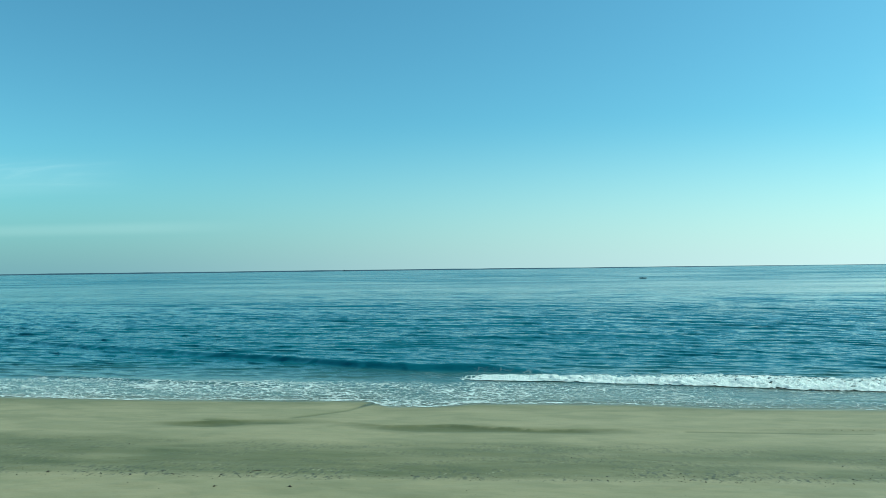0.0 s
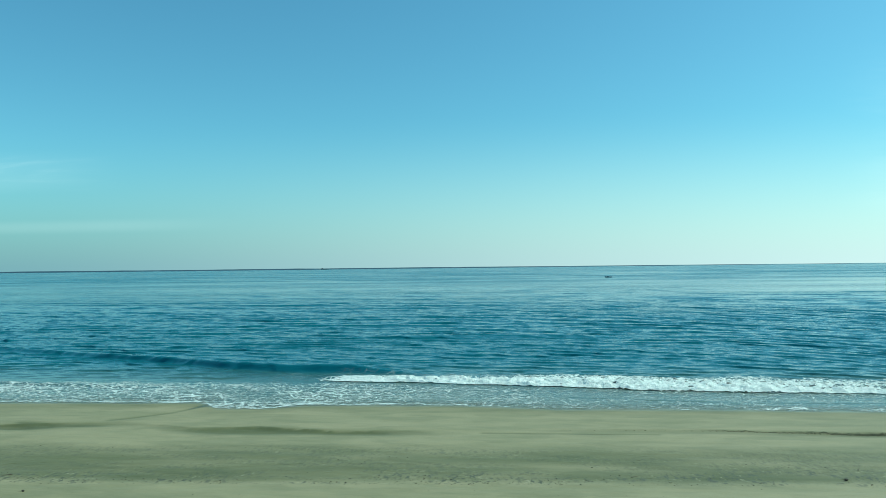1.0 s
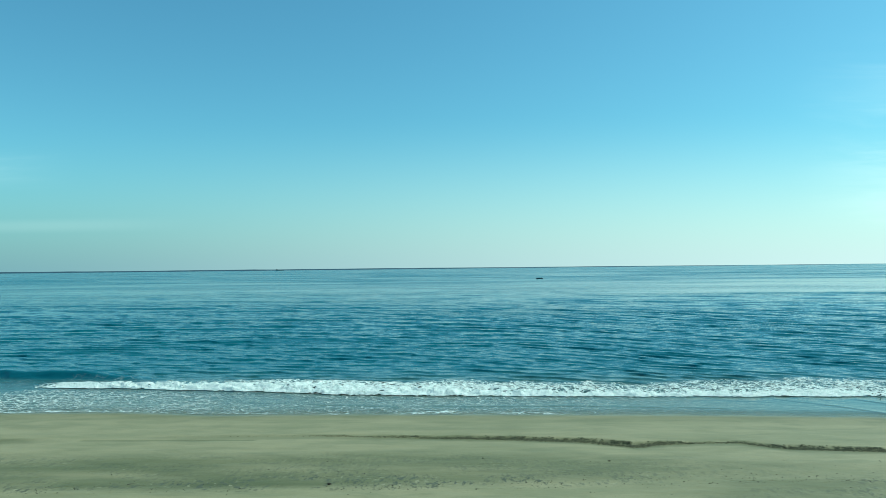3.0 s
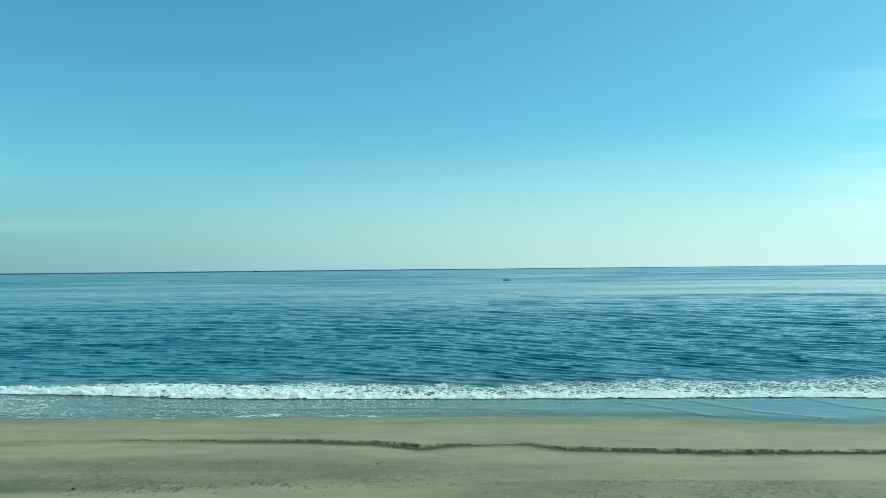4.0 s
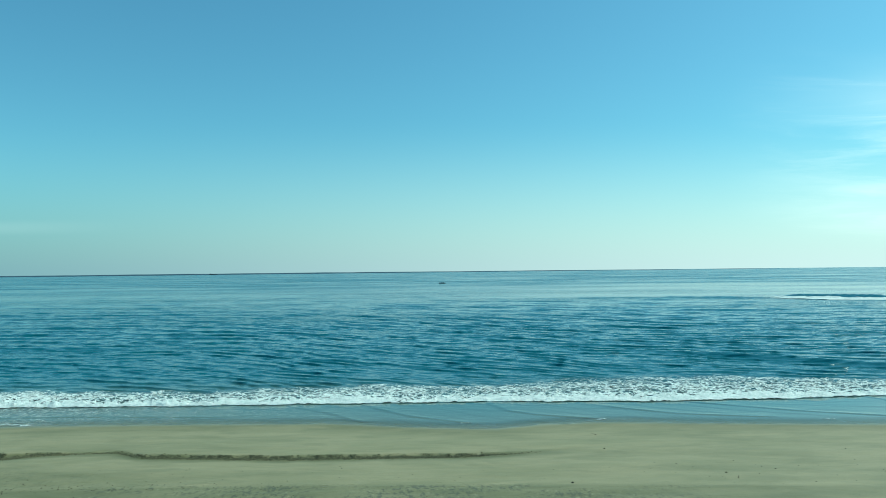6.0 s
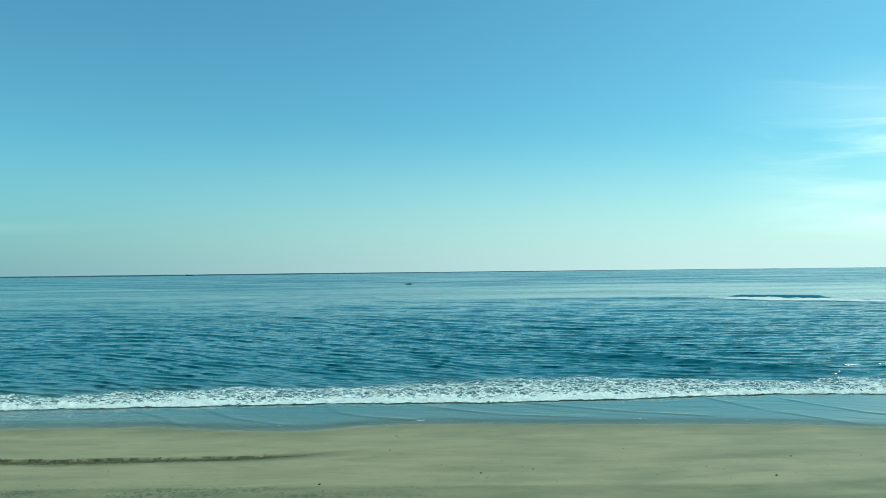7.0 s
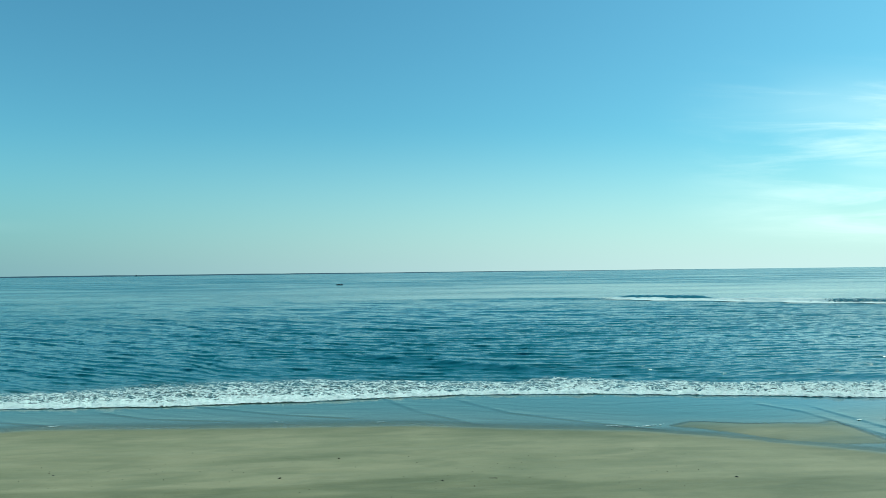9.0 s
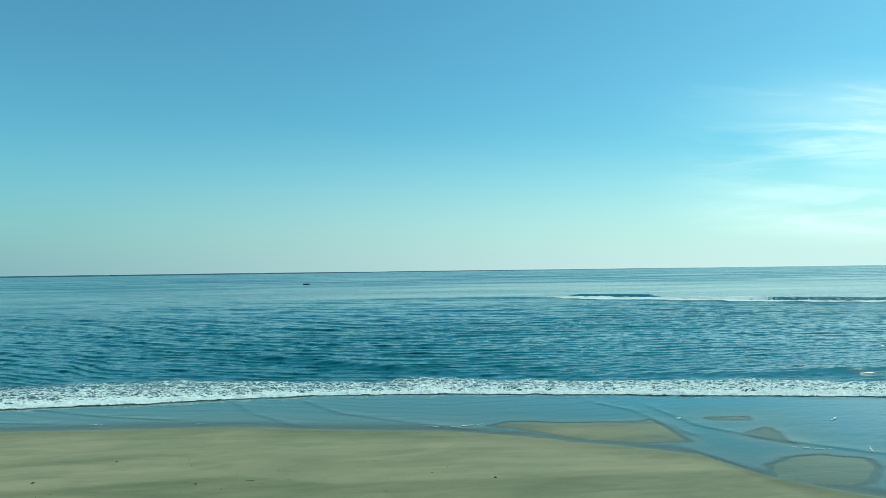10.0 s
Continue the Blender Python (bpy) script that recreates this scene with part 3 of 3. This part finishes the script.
SY = SY - 1.4 * chop * ease(0.0, 3.0, SY - back_y(SX))  # crests lean towards the land
close = (rows > 36) & (rows < 73)
for pts in RIPPLES:
    d = near_line(SX[close], SY[close], pts)
    SZ[close] += 0.042 * ease(-0.15, 0.03, d) * np.exp(-np.maximum(d, 0) / 1.0) * (0.4 + 1.2 * rough_field(SX[close] * 0.5, SY[close] * 0.5, 2, 61))
depth = SZ - sand_height(SX, SY)
outer = ease(0.0, 9.0, SY - front_y(SX))
reef_side = ease(1.0, -1.0, (SY - reef(SX)) / 25) * ease(130, 230, SX)
ripple = (0.05 + 0.30 * outer) * (0.55 + 0.9 * rough_field(SX * 0.02, SY * 0.06, 3, 71)) + 0.2 * reef_side * outer
ripple = ripple + 0.3 * ease(85, 40, SX) * (1 - outer)
far = ease(240, 800, SY)
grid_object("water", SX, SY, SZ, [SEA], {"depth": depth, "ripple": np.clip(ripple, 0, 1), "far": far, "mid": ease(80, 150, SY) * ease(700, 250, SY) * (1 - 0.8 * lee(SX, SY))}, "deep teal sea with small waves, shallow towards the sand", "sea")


# ---------------------------------------------------------------- foam
def foam_sheet(name, mat, x0, x1, step_x, lo, hi, rows_n, lift, lump, density, label):
    xs = np.arange(x0, x1, step_x)
    q = np.linspace(0, 1, rows_n)[:, None]
    ragged = (rough_field(xs * 0.55, xs * 0 + 3, 4, 51) - 0.5)
    a, b = lo(xs) + ragged * 0.8, hi(xs) + (rough_field(xs * 0.3, xs * 0 + 8, 4, 52) - 0.5) * 3.0 + (rough_field(xs * 0.09, xs * 0 + 5, 3, 58) - 0.5) * 4.5
    X = np.repeat(xs[None, :], rows_n, 0)
    Y = a[None, :] + q * (b - a)[None, :]
    Q = np.repeat(q, len(xs), 1)
    Z = sea_height(X, Y, np.full(X.shape, 0.33), np.full(X.shape, 0.16))
    n1, n2 = rough_field(X * 1.9, Y * 2.4, 4, 53), rough_field(X * 4.0, Y * 4.6, 2, 54)
    n0 = rough_field(X * 0.75 + Y * 0.3, Y * 0.8, 2, 63)
    Z = np.maximum(Z, sand_height(X, Y)) + lift + lump(X, Q) * np.maximum(0.75 * n0 + 0.5 * n1 + 0.35 * n2 - 0.45, 0.02)
    return grid_object(name, X, Y, Z, [mat], {"density": np.clip(density(X, Y, Q), 0, 1)}, label, "foam", "stuff")


def surf_density(x, y, q):
    fresh = 0.9 * ease(62, 22, x) + 0.4 * ease(155, 180, x)
    fresh = np.clip(fresh, 0, 1)
    aged = 0.89 - 0.42 * ease(0.03, 0.3, q) + 0.35 * (rough_field(x * 0.25, y * 0.5, 3, 59) - 0.5)
    body = fresh * (0.90 - 0.16 * ease(0.2, 0.85, q) + 0.34 * (rough_field(x * 1.1, y * 2.0, 3, 60) - 0.5)) + (1 - fresh) * aged
    body = body - 0.3 * ease(0.45, 0.95, q) * rough_field(x * 0.12, y * 0.5, 3, 55)
    return body * ease(1.0, 0.86, q) * ease(0.0, 0.02, q) * ease(-9.5, -4.5, x) * (1 - ease(24, 8, x) * ease(0.25, 0.42, q))


foam_sheet("surf_foam", FOAM, -14, 262, 0.14, lambda x: front_y(x) - 0.5, back_y, 90, 0.06, lambda x, q: 0.62 * ease(-9, 6, x) * ease(0, 0.06, q) * (1 - 0.55 * ease(0.15, 0.9, q)) * (0.75 + 0.25 * ease(70, 30, x)), surf_density,
           "white churned foam of a broken wave rolling in")


def lace_density(x, y, q):
    body = 0.27 + 0.4 * (rough_field(x * 0.16, y * 0.45, 3, 56) - 0.35)
    return body * (0.55 * ease(75, 40, x) + 0.45 * ease(20, -8, x)) * ease(0, 0.05, q) * ease(1, 0.85, q) + 0.4 * ease(0.07, 0.01, q) * ease(40, 0, x)


foam_sheet("lace_foam", LACE, -90, 62, 0.3, lambda x: shore_y(x) + 0.2, lambda x: np.minimum(front_y(x) + 0.8, 75.5), 50, 0.012, lambda x, q: 0.03 + 0 * x, lace_density,
           "thin lacy foam left on the shallow water")


def fringe_density(x, y, q):
    return 0.36 * ease(0.0, 0.3, q) * ease(1.0, 0.5, q) * (ease(0.42, 0.6, rough_field(x * 0.12, y * 0.1, 3, 57)) * ease(120, 60, x) + 0.5 * ease(40, 20, x))


foam_sheet("swash_fringe", LACE, -90, 136, 0.3, lambda x: shore_y(x) - 0.35, lambda x: shore_y(x) + 0.5, 10, 0.02, lambda x, q: 0.03 + 0 * x, fringe_density, "thin white fringe where the swash ends on the sand")


def reef_density(x, y, q):
    return 1.1 * ease(0, 0.08, q) * ease(1, 0.85, q) * ease(222, 236, x) * (1 - 0.8 * ease(288, 296, x) * ease(0.45, 0.6, q)) * ease(345, 325, x) * ease(0.22, 0.42, rough_field(x * 0.05, y * 0.05, 3, 58))


foam_sheet("reef_foam", FOAM, 215, 400, 0.5, lambda x: reef(x) - 9, lambda x: reef(x) + 2.5, 36, 0.1, lambda x, q: 0.7 * ease(0.2, 0.9, q) + 0 * x, reef_density, "white foam of a wave breaking on a far sandbar")


def foam_patch(cx, cy, length, width, turn, dens, seed):
    """A small stray streak of foam on the shallow water."""
    a, b = np.meshgrid(np.linspace(-1, 1, 26), np.linspace(-1, 1, 8))
    c, s = math.cos(radians(turn)), math.sin(radians(turn))
    bend = 0.25 * width * np.sin(a * 2.2 + seed)
    lx, ly = a * length / 2, b * width / 2 + bend
    x, y = cx + lx * c - ly * s, cy + lx * s + ly * c
    z = np.maximum(sea_height(x, y, np.full(x.shape, 0.33), np.full(x.shape, 0.16)), sand_height(x, y)) + 0.03 + 0.04 * rough_field(x * 3, y * 3, 2, seed)
    field_d = dens * (1 - a * a) * (1 - b * b) * (0.5 + rough_field(x * 1.2, y * 1.2, 2, seed + 4))
    return tagged(grid_object("foam_patch", x, y, z, [LACE], {"density": np.clip(field_d, 0, 1)}, "thin streak of white foam on shallow water", "foam", ""), group="foam patches")


for k, (cx, cy, ln, wd, tn, de) in enumerate(((86.6, 60.9, 1.2, 0.35, 20, 0.9), (98.5, 61.4, 1.6, 0.3, 35, 0.7), (176.4, 40.6, 1.7, 0.22, 62, 0.9), (172.5, 41.6, 3.0, 0.2, -24, 0.7),
                                               (149.6, 53.6, 4.4, 0.25, 14, 0.8), (180.6, 50.2, 2.2, 0.25, 36, 0.8), (146.5, 53.9, 2.2, 0.25, -20, 0.6), (-36.0, 74.6, 3.0, 0.5, -5, 0.8),
                                               (-10.5, 62.6, 2.6, 0.5, 8, 0.8), (118, 60.2, 1.6, 0.25, -10, 0.6), (127, 58.8, 1.6, 0.25, 15, 0.6), (168.0, 52.9, 0.6, 0.3, 0, 0.9), (174.6, 35.6, 2.4, 0.3, 70, 0.6))):
    foam_patch(cx, cy, ln, wd, tn, de, k + 1)


# ---------------------------------------------------------------- small builders
def finish(bm, name, mat, smooth=False):
    me = bpy.data.meshes.new(name)
    bmesh.ops.recalc_face_normals(bm, faces=bm.faces)
    for f in bm.faces:
        f.smooth = smooth
    bm.to_mesh(me)
    bm.free()
    me.materials.append(mat)
    return me


def part(name, bm, mat, parent, label="", smooth=False):
    ob = new(name, finish(bm, name, mat, smooth))
    ob.parent = parent
    if label:
        tagged(ob, label)
    return ob


def box(sx, sy, sz, at=(0, 0, 0), bevel=0.0):
    bm = bmesh.new()
    bmesh.ops.create_cube(bm, size=1.0)
    bmesh.ops.scale(bm, vec=(sx, sy, sz), verts=bm.verts)
    if bevel:
        bmesh.ops.bevel(bm, geom=bm.edges[:], offset=bevel, segments=2, affect="EDGES")
    bmesh.ops.translate(bm, vec=at, verts=bm.verts)
    return bm


def rod(radius, length, at, turn=None, sides=20, bevel=0.0, top=None):
    bm = bmesh.new()
    bmesh.ops.create_cone(bm, cap_ends=True, segments=sides, radius1=radius, radius2=radius if top is None else top, depth=length)
    if bevel:
        bmesh.ops.bevel(bm, geom=[e for e in bm.edges if abs(e.verts[0].co.z - e.verts[1].co.z) < 1e-6], offset=bevel, segments=2, affect="EDGES")
    if turn:
        bmesh.ops.rotate(bm, cent=(0, 0, 0), matrix=turn, verts=bm.verts)
    bmesh.ops.translate(bm, vec=at, verts=bm.verts)
    return bm


def hull_mesh(length, beam, depth, sheer, stations=12):
    """A boat's hull: bow towards +x, keel at z = -depth * 0.35."""
    bm = bmesh.new()
    rings = []
    for i in range(stations + 1):
        s = i / stations
        x = (s - 0.5) * length
        w = beam / 2 * (1 - max(0.0, (s - 0.45) / 0.55) ** 2.2) * (0.86 + 0.14 * min(1, s * 4)) + 0.01
        top = depth * 0.65 + sheer * s ** 3
        keel = -depth * 0.35 * (1 - max(0.0, (s - 0.8) / 0.2) ** 2)
        rings.append([bm.verts.new((x, yy * w, zz)) for yy, zz in ((-1, top), (-0.93, top * 0.4), (-0.6, keel * 0.6), (0, keel), (0.6, keel * 0.6), (0.93, top * 0.4), (1, top), (0.8, top - 0.02), (-0.8, top - 0.02))])
    for a, b in zip(rings, rings[1:]):
        for j in range(9):
            bm.faces.new((a[j], a[(j + 1) % 9], b[(j + 1) % 9], b[j]))
    bm.faces.new(rings[0])
    bm.faces.new(rings[-1])
    return bm


def empty(name, m, label, category, group=""):
    ob = new(name)
    ob.matrix_basis = m
    return tagged(ob, label, category, group)


# ---------------------------------------------------------------- fishing boat, ship and far coast
boat = empty("fishing_boat", pose(99.9, 705.0, 0.0, 0, 0, 172), "small dark fishing boat drifting on calm water", "boat")
part("hull", hull_mesh(6.4, 2.1, 1.0, 0.45), HULL, boat)
part("cabin", box(1.5, 1.4, 0.5, (0.4, 0, 0.8), 0.1), CABIN, boat, "grey wheelhouse")
part("cabin_roof", box(1.8, 1.6, 0.08, (0.35, 0, 1.09), 0.03), HULL, boat)
part("mast", rod(0.04, 0.5, (0.0, 0, 1.35)), HULL, boat)
part("engine", box(0.45, 0.5, 0.8, (-3.1, 0, 0.6), 0.1), HULL, boat, "dark outboard engine")
part("net_drum", rod(0.38, 1.2, (-1.7, 0, 0.9), Matrix.Rotation(radians(90), 3, "X")), HULL, boat)

ship = empty("cargo_ship", pose(-1144, 4190, 0.0, 0, 0, 20), "dark cargo ship far off on the horizon", "ship")
part("hull", hull_mesh(48, 8, 4.5, 1.2), SHIP, ship)
part("superstructure", box(8, 6.5, 4.0, (-15, 0, 4.6), 0.3), SHIP, ship)
part("bridge", box(4.5, 7.5, 1.6, (-14, 0, 7.4), 0.2), SHIP, ship)
part("funnel", rod(1.0, 2.6, (-17.5, 0, 7.8), top=0.8), SHIP, ship)
part("mast", rod(0.25, 5, (13, 0, 5.2)), SHIP, ship)
part("hatch", box(20, 5.5, 1.2, (1, 0, 3.4), 0.2), SHIP, ship)

cx = np.linspace(-4200, 2400, 400)
tall = curve((-4200, 9), (-1500, 7.5), (-300, 6), (300, 4.5), (1200, 3.5), (2400, 1.2))(cx) * (0.75 + 0.5 * rough_field(cx * 0.006, cx * 0 + 2, 4, 81))
CX = np.stack([cx, cx, cx, cx])
CY = np.stack([cx * 0 + 4300, cx * 0 + 4312, cx * 0 + 4380, cx * 0 + 4420])
CZ = np.stack([cx * 0 - 1.0, tall * 0.8, tall, cx * 0 - 1.0])
grid_object("far_coast", CX, CY, CZ, [COAST], None, "low dark coast along the far horizon", "coast")


# ---------------------------------------------------------------- sea wall and the sign on it
wx = axis((-90, 241, 2.0))
prof = [(1.55, 10.2), (1.55, 11.95), (1.52, 12.0), (1.28, 12.0), (1.25, 11.95), (1.25, 10.2)]
WX = np.repeat(wx[None, :], len(prof), 0)
WY = np.stack([road_y(wx) + p[0] for p in prof])
WZ = np.stack([wx * 0 + p[1] for p in prof])
grid_object("sea_wall", WX, WY, WZ, [CONCRETE], None, "plain weathered concrete parapet along the road", "wall", smooth=False)

SIGN_X, SIGN_Y, SIGN_Z = 121.49, -3.0, 13.36
sign = empty("escape_sign", pose(SIGN_X, SIGN_Y, 12.0, 0, 0, -5.6), "blue and white escape sign on a dark post", "sign")
Z0 = SIGN_Z - 12.0
across = Matrix.Rotation(radians(90), 3, "Y")
part("post", box(0.05, 0.05, Z0 - 0.02, (0.01, 0, (Z0 - 0.02) / 2), 0.006), BLACK, sign)
plate = part("base_plate", box(0.13, 0.13, 0.015, (0.01, 0, 0.0075), 0.003), STEEL, sign)
for bx in (-0.045, 0.065):
    for by in (-0.045, 0.045):
        part("bolt", rod(0.009, 0.014, (bx, by, 0.021), None, 6), STEEL, plate)
bar = part("lamp_bar", rod(0.022, 0.44, (0.03, 0, Z0), across, 24, 0.003), CAP, sign, "pale tube of the lamp bar", True)
part("tray", box(0.45, 0.062, 0.01, (0.03, 0, Z0 - 0.027), 0.002), BLACK, bar, "dark tray under the tube")
part("hood", box(0.45, 0.05, 0.008, (0.03, 0.004, Z0 + 0.025), 0.002), STEEL, bar, "thin grey hood over the tube")
for bx in (-0.196, 0.256):
    part("end_cap", box(0.012, 0.064, 0.06, (bx, 0, Z0), 0.004), BLACK, bar, "dark end cap")
part("bracket", box(0.08, 0.06, 0.05, (0.01, 0, Z0 - 0.055), 0.005), BLACK, sign)
case = part("sign_case", box(0.13, 0.165, 0.375, (0, 0, Z0 - 0.265), 0.006), BLACK, sign, "flat black case open to both directions of traffic")
for side in (-1, 1):
    px, pz = side * 0.0675, Z0 - 0.265
    panel = part("sign_panel", box(0.005, 0.158, 0.366, (px, 0, pz), 0.001), BLUE, sign, "blue and white printed panel")
    px += side * 0.0035
    part("white_field", box(0.002, 0.138, 0.235, (px, 0, pz + 0.005), 0.0005), WHITE, panel)
    for dz, w in ((0.163, 0.12), (0.142, 0.1), (-0.137, 0.12), (-0.155, 0.085)):
        part("text_bar", box(0.002, w, 0.010, (px, 0, pz + dz)), WHITE, panel)
    for dy, dz, w, h, lean in ((-0.035, 0.088, 0.045, 0.014, 0), (0.022, 0.082, 0.05, 0.04, 18), (-0.01, 0.03, 0.085, 0.022, -12), (0.02, -0.012, 0.05, 0.03, 8), (-0.028, -0.045, 0.04, 0.03, 25),
                               (0.0, -0.085, 0.1, 0.016, -6)):
        mark = box(0.002, w, h, (0, 0, 0), 0.0008)
        bmesh.ops.rotate(mark, cent=(0, 0, 0), matrix=Matrix.Rotation(radians(lean), 3, "X"), verts=mark.verts)
        bmesh.ops.translate(mark, vec=(px + side * 0.002, dy, pz + dz), verts=mark.verts)
        part("green_mark", mark, GREEN, panel)


# ---------------------------------------------------------------- litter on the sand
def lump_mesh(name, mat, seed, size, flat, strands):
    r = random.Random(seed)
    bm = bmesh.new()
    bmesh.ops.create_icosphere(bm, subdivisions=2, radius=1.0)
    for vtx in bm.verts:
        k = 0.75 + 0.5 * noise.noise(vtx.co * 1.7 + Vector((seed * 3.1, 0, 0)))
        vtx.co = Vector((vtx.co.x * size * k, vtx.co.y * size * 0.7 * k, vtx.co.z * size * flat * k))
    for _ in range(strands):
        a, ln = r.uniform(0, 6.283), size * r.uniform(0.9, 2.0)
        c, s = math.cos(a), math.sin(a)
        bend = r.uniform(-0.7, 0.7)
        ring = []
        for i in range(6):
            f = i / 5
            x, y = ln * f * math.cos(a + bend * f), ln * f * math.sin(a + bend * f)
            w = size * 0.12 * (1 - 0.8 * f)
            z = size * flat * (1 - f) * 0.8 + size * 0.08 * math.sin(f * 7 + a)
            ring.append([bm.verts.new((x - s * w, y + c * w, z)), bm.verts.new((x, y, z + w)), bm.verts.new((x + s * w, y - c * w, z))])
        for p, q in zip(ring, ring[1:]):
            for j in range(3):
                bm.faces.new((p[j], p[(j + 1) % 3], q[(j + 1) % 3], q[j]))
    return finish(bm, name, mat, True)


def wood_mesh(seed, length):
    r = random.Random(seed)
    bm = bmesh.new()
    prev = None
    for i in range(8):
        f = i / 7
        rad = length * 0.045 * (1 - 0.6 * f) * r.uniform(0.85, 1.15)
        cy, cz = length * 0.08 * math.sin(f * 3 + seed), rad * 0.6 + length * 0.04 * f
        now = [bm.verts.new(((f - 0.5) * length, cy + rad * math.cos(k * 1.047), cz + rad * math.sin(k * 1.047))) for k in range(6)]
        if prev:
            for k in range(6):
                bm.faces.new((prev[k], prev[(k + 1) % 6], now[(k + 1) % 6], now[k]))
        else:
            bm.faces.new(now)
        prev = now
    bm.faces.new(prev)
    return finish(bm, "driftwood", WOOD, True)


LITTER = [(-28.5, 36.9, 1.3), (-16.9, 34.9, 1.0), (-12.7, 35.4, 1.2), (-15.8, 38.2, 1.3), (-31.8, 43.9, 0.7), (-17.6, 37.3, 1.0), (-23, 36.7, 1.1), (33.2, 41.1, 1.6), (50.4, 46.6, 0.9),
          (42.2, 47.3, 0.8), (22.3, 44.9, 0.7), (21.4, 40.9, 0.9), (34.9, 43.5, 0.8), (58.4, 43.8, 0.7), (92.1, 42.1, 1.2), (96.2, 50.8, 0.8), (102.2, 43.8, 0.9), (102.5, 42.7, 1.1),
          (96.6, 55.7, 1.0), (105.7, 44.5, 0.8), (113.3, 49.6, 0.7), (124.0, 46.2, 0.9), (120.5, 41.5, 1.1), (130.6, 39.5, 1.0), (133.8, 39.6, 1.2), (108.9, 45.2, 0.6), (148.8, 37.8, 1.2)]
kinds = []
for k in range(3):
    kinds.append(tagged(new("seaweed_clump", lump_mesh("seaweed_clump", WEED, k + 1, 0.17, 0.45, 7)), "dark dried seaweed clump lying on the sand", "seaweed", "seaweed on the beach"))
for k in range(2):
    kinds.append(tagged(new("driftwood", wood_mesh(k + 4, 0.7)), "weathered grey driftwood stick lying on the sand", "driftwood", "driftwood on the beach"))
for k in range(2):
    kinds.append(tagged(new("stone", lump_mesh("stone", STONE, k + 9, 0.15, 0.6, 0)), "rounded dark stone half sunk in the sand", "stone", "stones on the beach"))
for k, (x, y, s) in enumerate(LITTER):
    m = pose(x, y, float(sand_height(x, y)) + 0.02, 0, 0, (k * 67) % 360) @ Matrix.Diagonal((0.6 * s, 0.6 * s, 0.6 * s, 1))
    ob = kinds[k % 7] if k < 7 else copy_thing(kinds[k % 7], m)
    ob.matrix_basis = m


def scatter(name, mat, points, label, category, seed):
    """Many small angular pieces in one mesh: rows of (x, y, size)."""
    r = np.random.RandomState(seed)
    base = np.array([(1, 0, 0), (-1, 0, 0), (0, 1, 0), (0, -1, 0), (0, 0, 1), (0, 0, -1)], float)
    tri = [(4, 0, 2), (4, 2, 1), (4, 1, 3), (4, 3, 0), (5, 2, 0), (5, 1, 2), (5, 3, 1), (5, 0, 3)]
    pts = np.array(points)
    z = sand_height(pts[:, 0], pts[:, 1])
    verts, faces = [], []
    for i in range(len(pts)):
        a = r.rand() * 6.283
        rot = np.array([(math.cos(a), -math.sin(a), 0), (math.sin(a), math.cos(a), 0), (0, 0, 1)])
        shape = base * r.uniform(0.6, 1.25, (6, 1)) * (1, r.uniform(0.5, 1), r.uniform(0.4, 0.8))
        verts.extend((shape @ rot.T * pts[i, 2] + (pts[i, 0], pts[i, 1], z[i] + pts[i, 2] * 0.2)).tolist())
        faces.extend([tuple(6 * i + k for k in f) for f in tri])
    me = bpy.data.meshes.new(name)
    me.from_pydata(verts, [], faces)
    me.materials.append(mat)
    return tagged(new(name, me), label, category, kind="stuff")


r = np.random.RandomState(11)
clods = []
for _ in range(42000):
    x = r.uniform(14, 97)
    strength = max(float(scarp_h(x)) - 0.05, 0) / 0.14
    if r.rand() < strength ** 1.6 and lattice(x * 0.5, 3.0, 2) * 0.6 + 0.5 > r.rand():
        clods.append((x, float(scarp_y(x)) + r.normal(-0.22, 0.07 + 0.1 * strength) - 0.08 * strength, 0.02 + 0.06 * r.rand() ** 2))
scatter("sand_clods", CLOD, clods, "crumbled clods below the low sand cliff", "sand", 1)

bits = []
while len(bits) < 1800:
    x = r.uniform(-50, 75)
    line = float(low(x)) - 0.5
    y = line + abs(r.normal(0, 0.9)) if r.rand() < 0.75 else r.uniform(34, 47)
    if lattice(x * 0.25, y * 0.4, 6) > r.rand() * 0.9:
        bits.append((x, y, 0.014 + 0.05 * r.rand() ** 3))
for _ in range(260):
    bits.append((r.uniform(60, 150), r.uniform(36, 47), 0.02 + 0.04 * r.rand() ** 2))
scatter("beach_litter", WEED, bits, "scattered dark scraps of weed and wood on sand", "litter", 2)
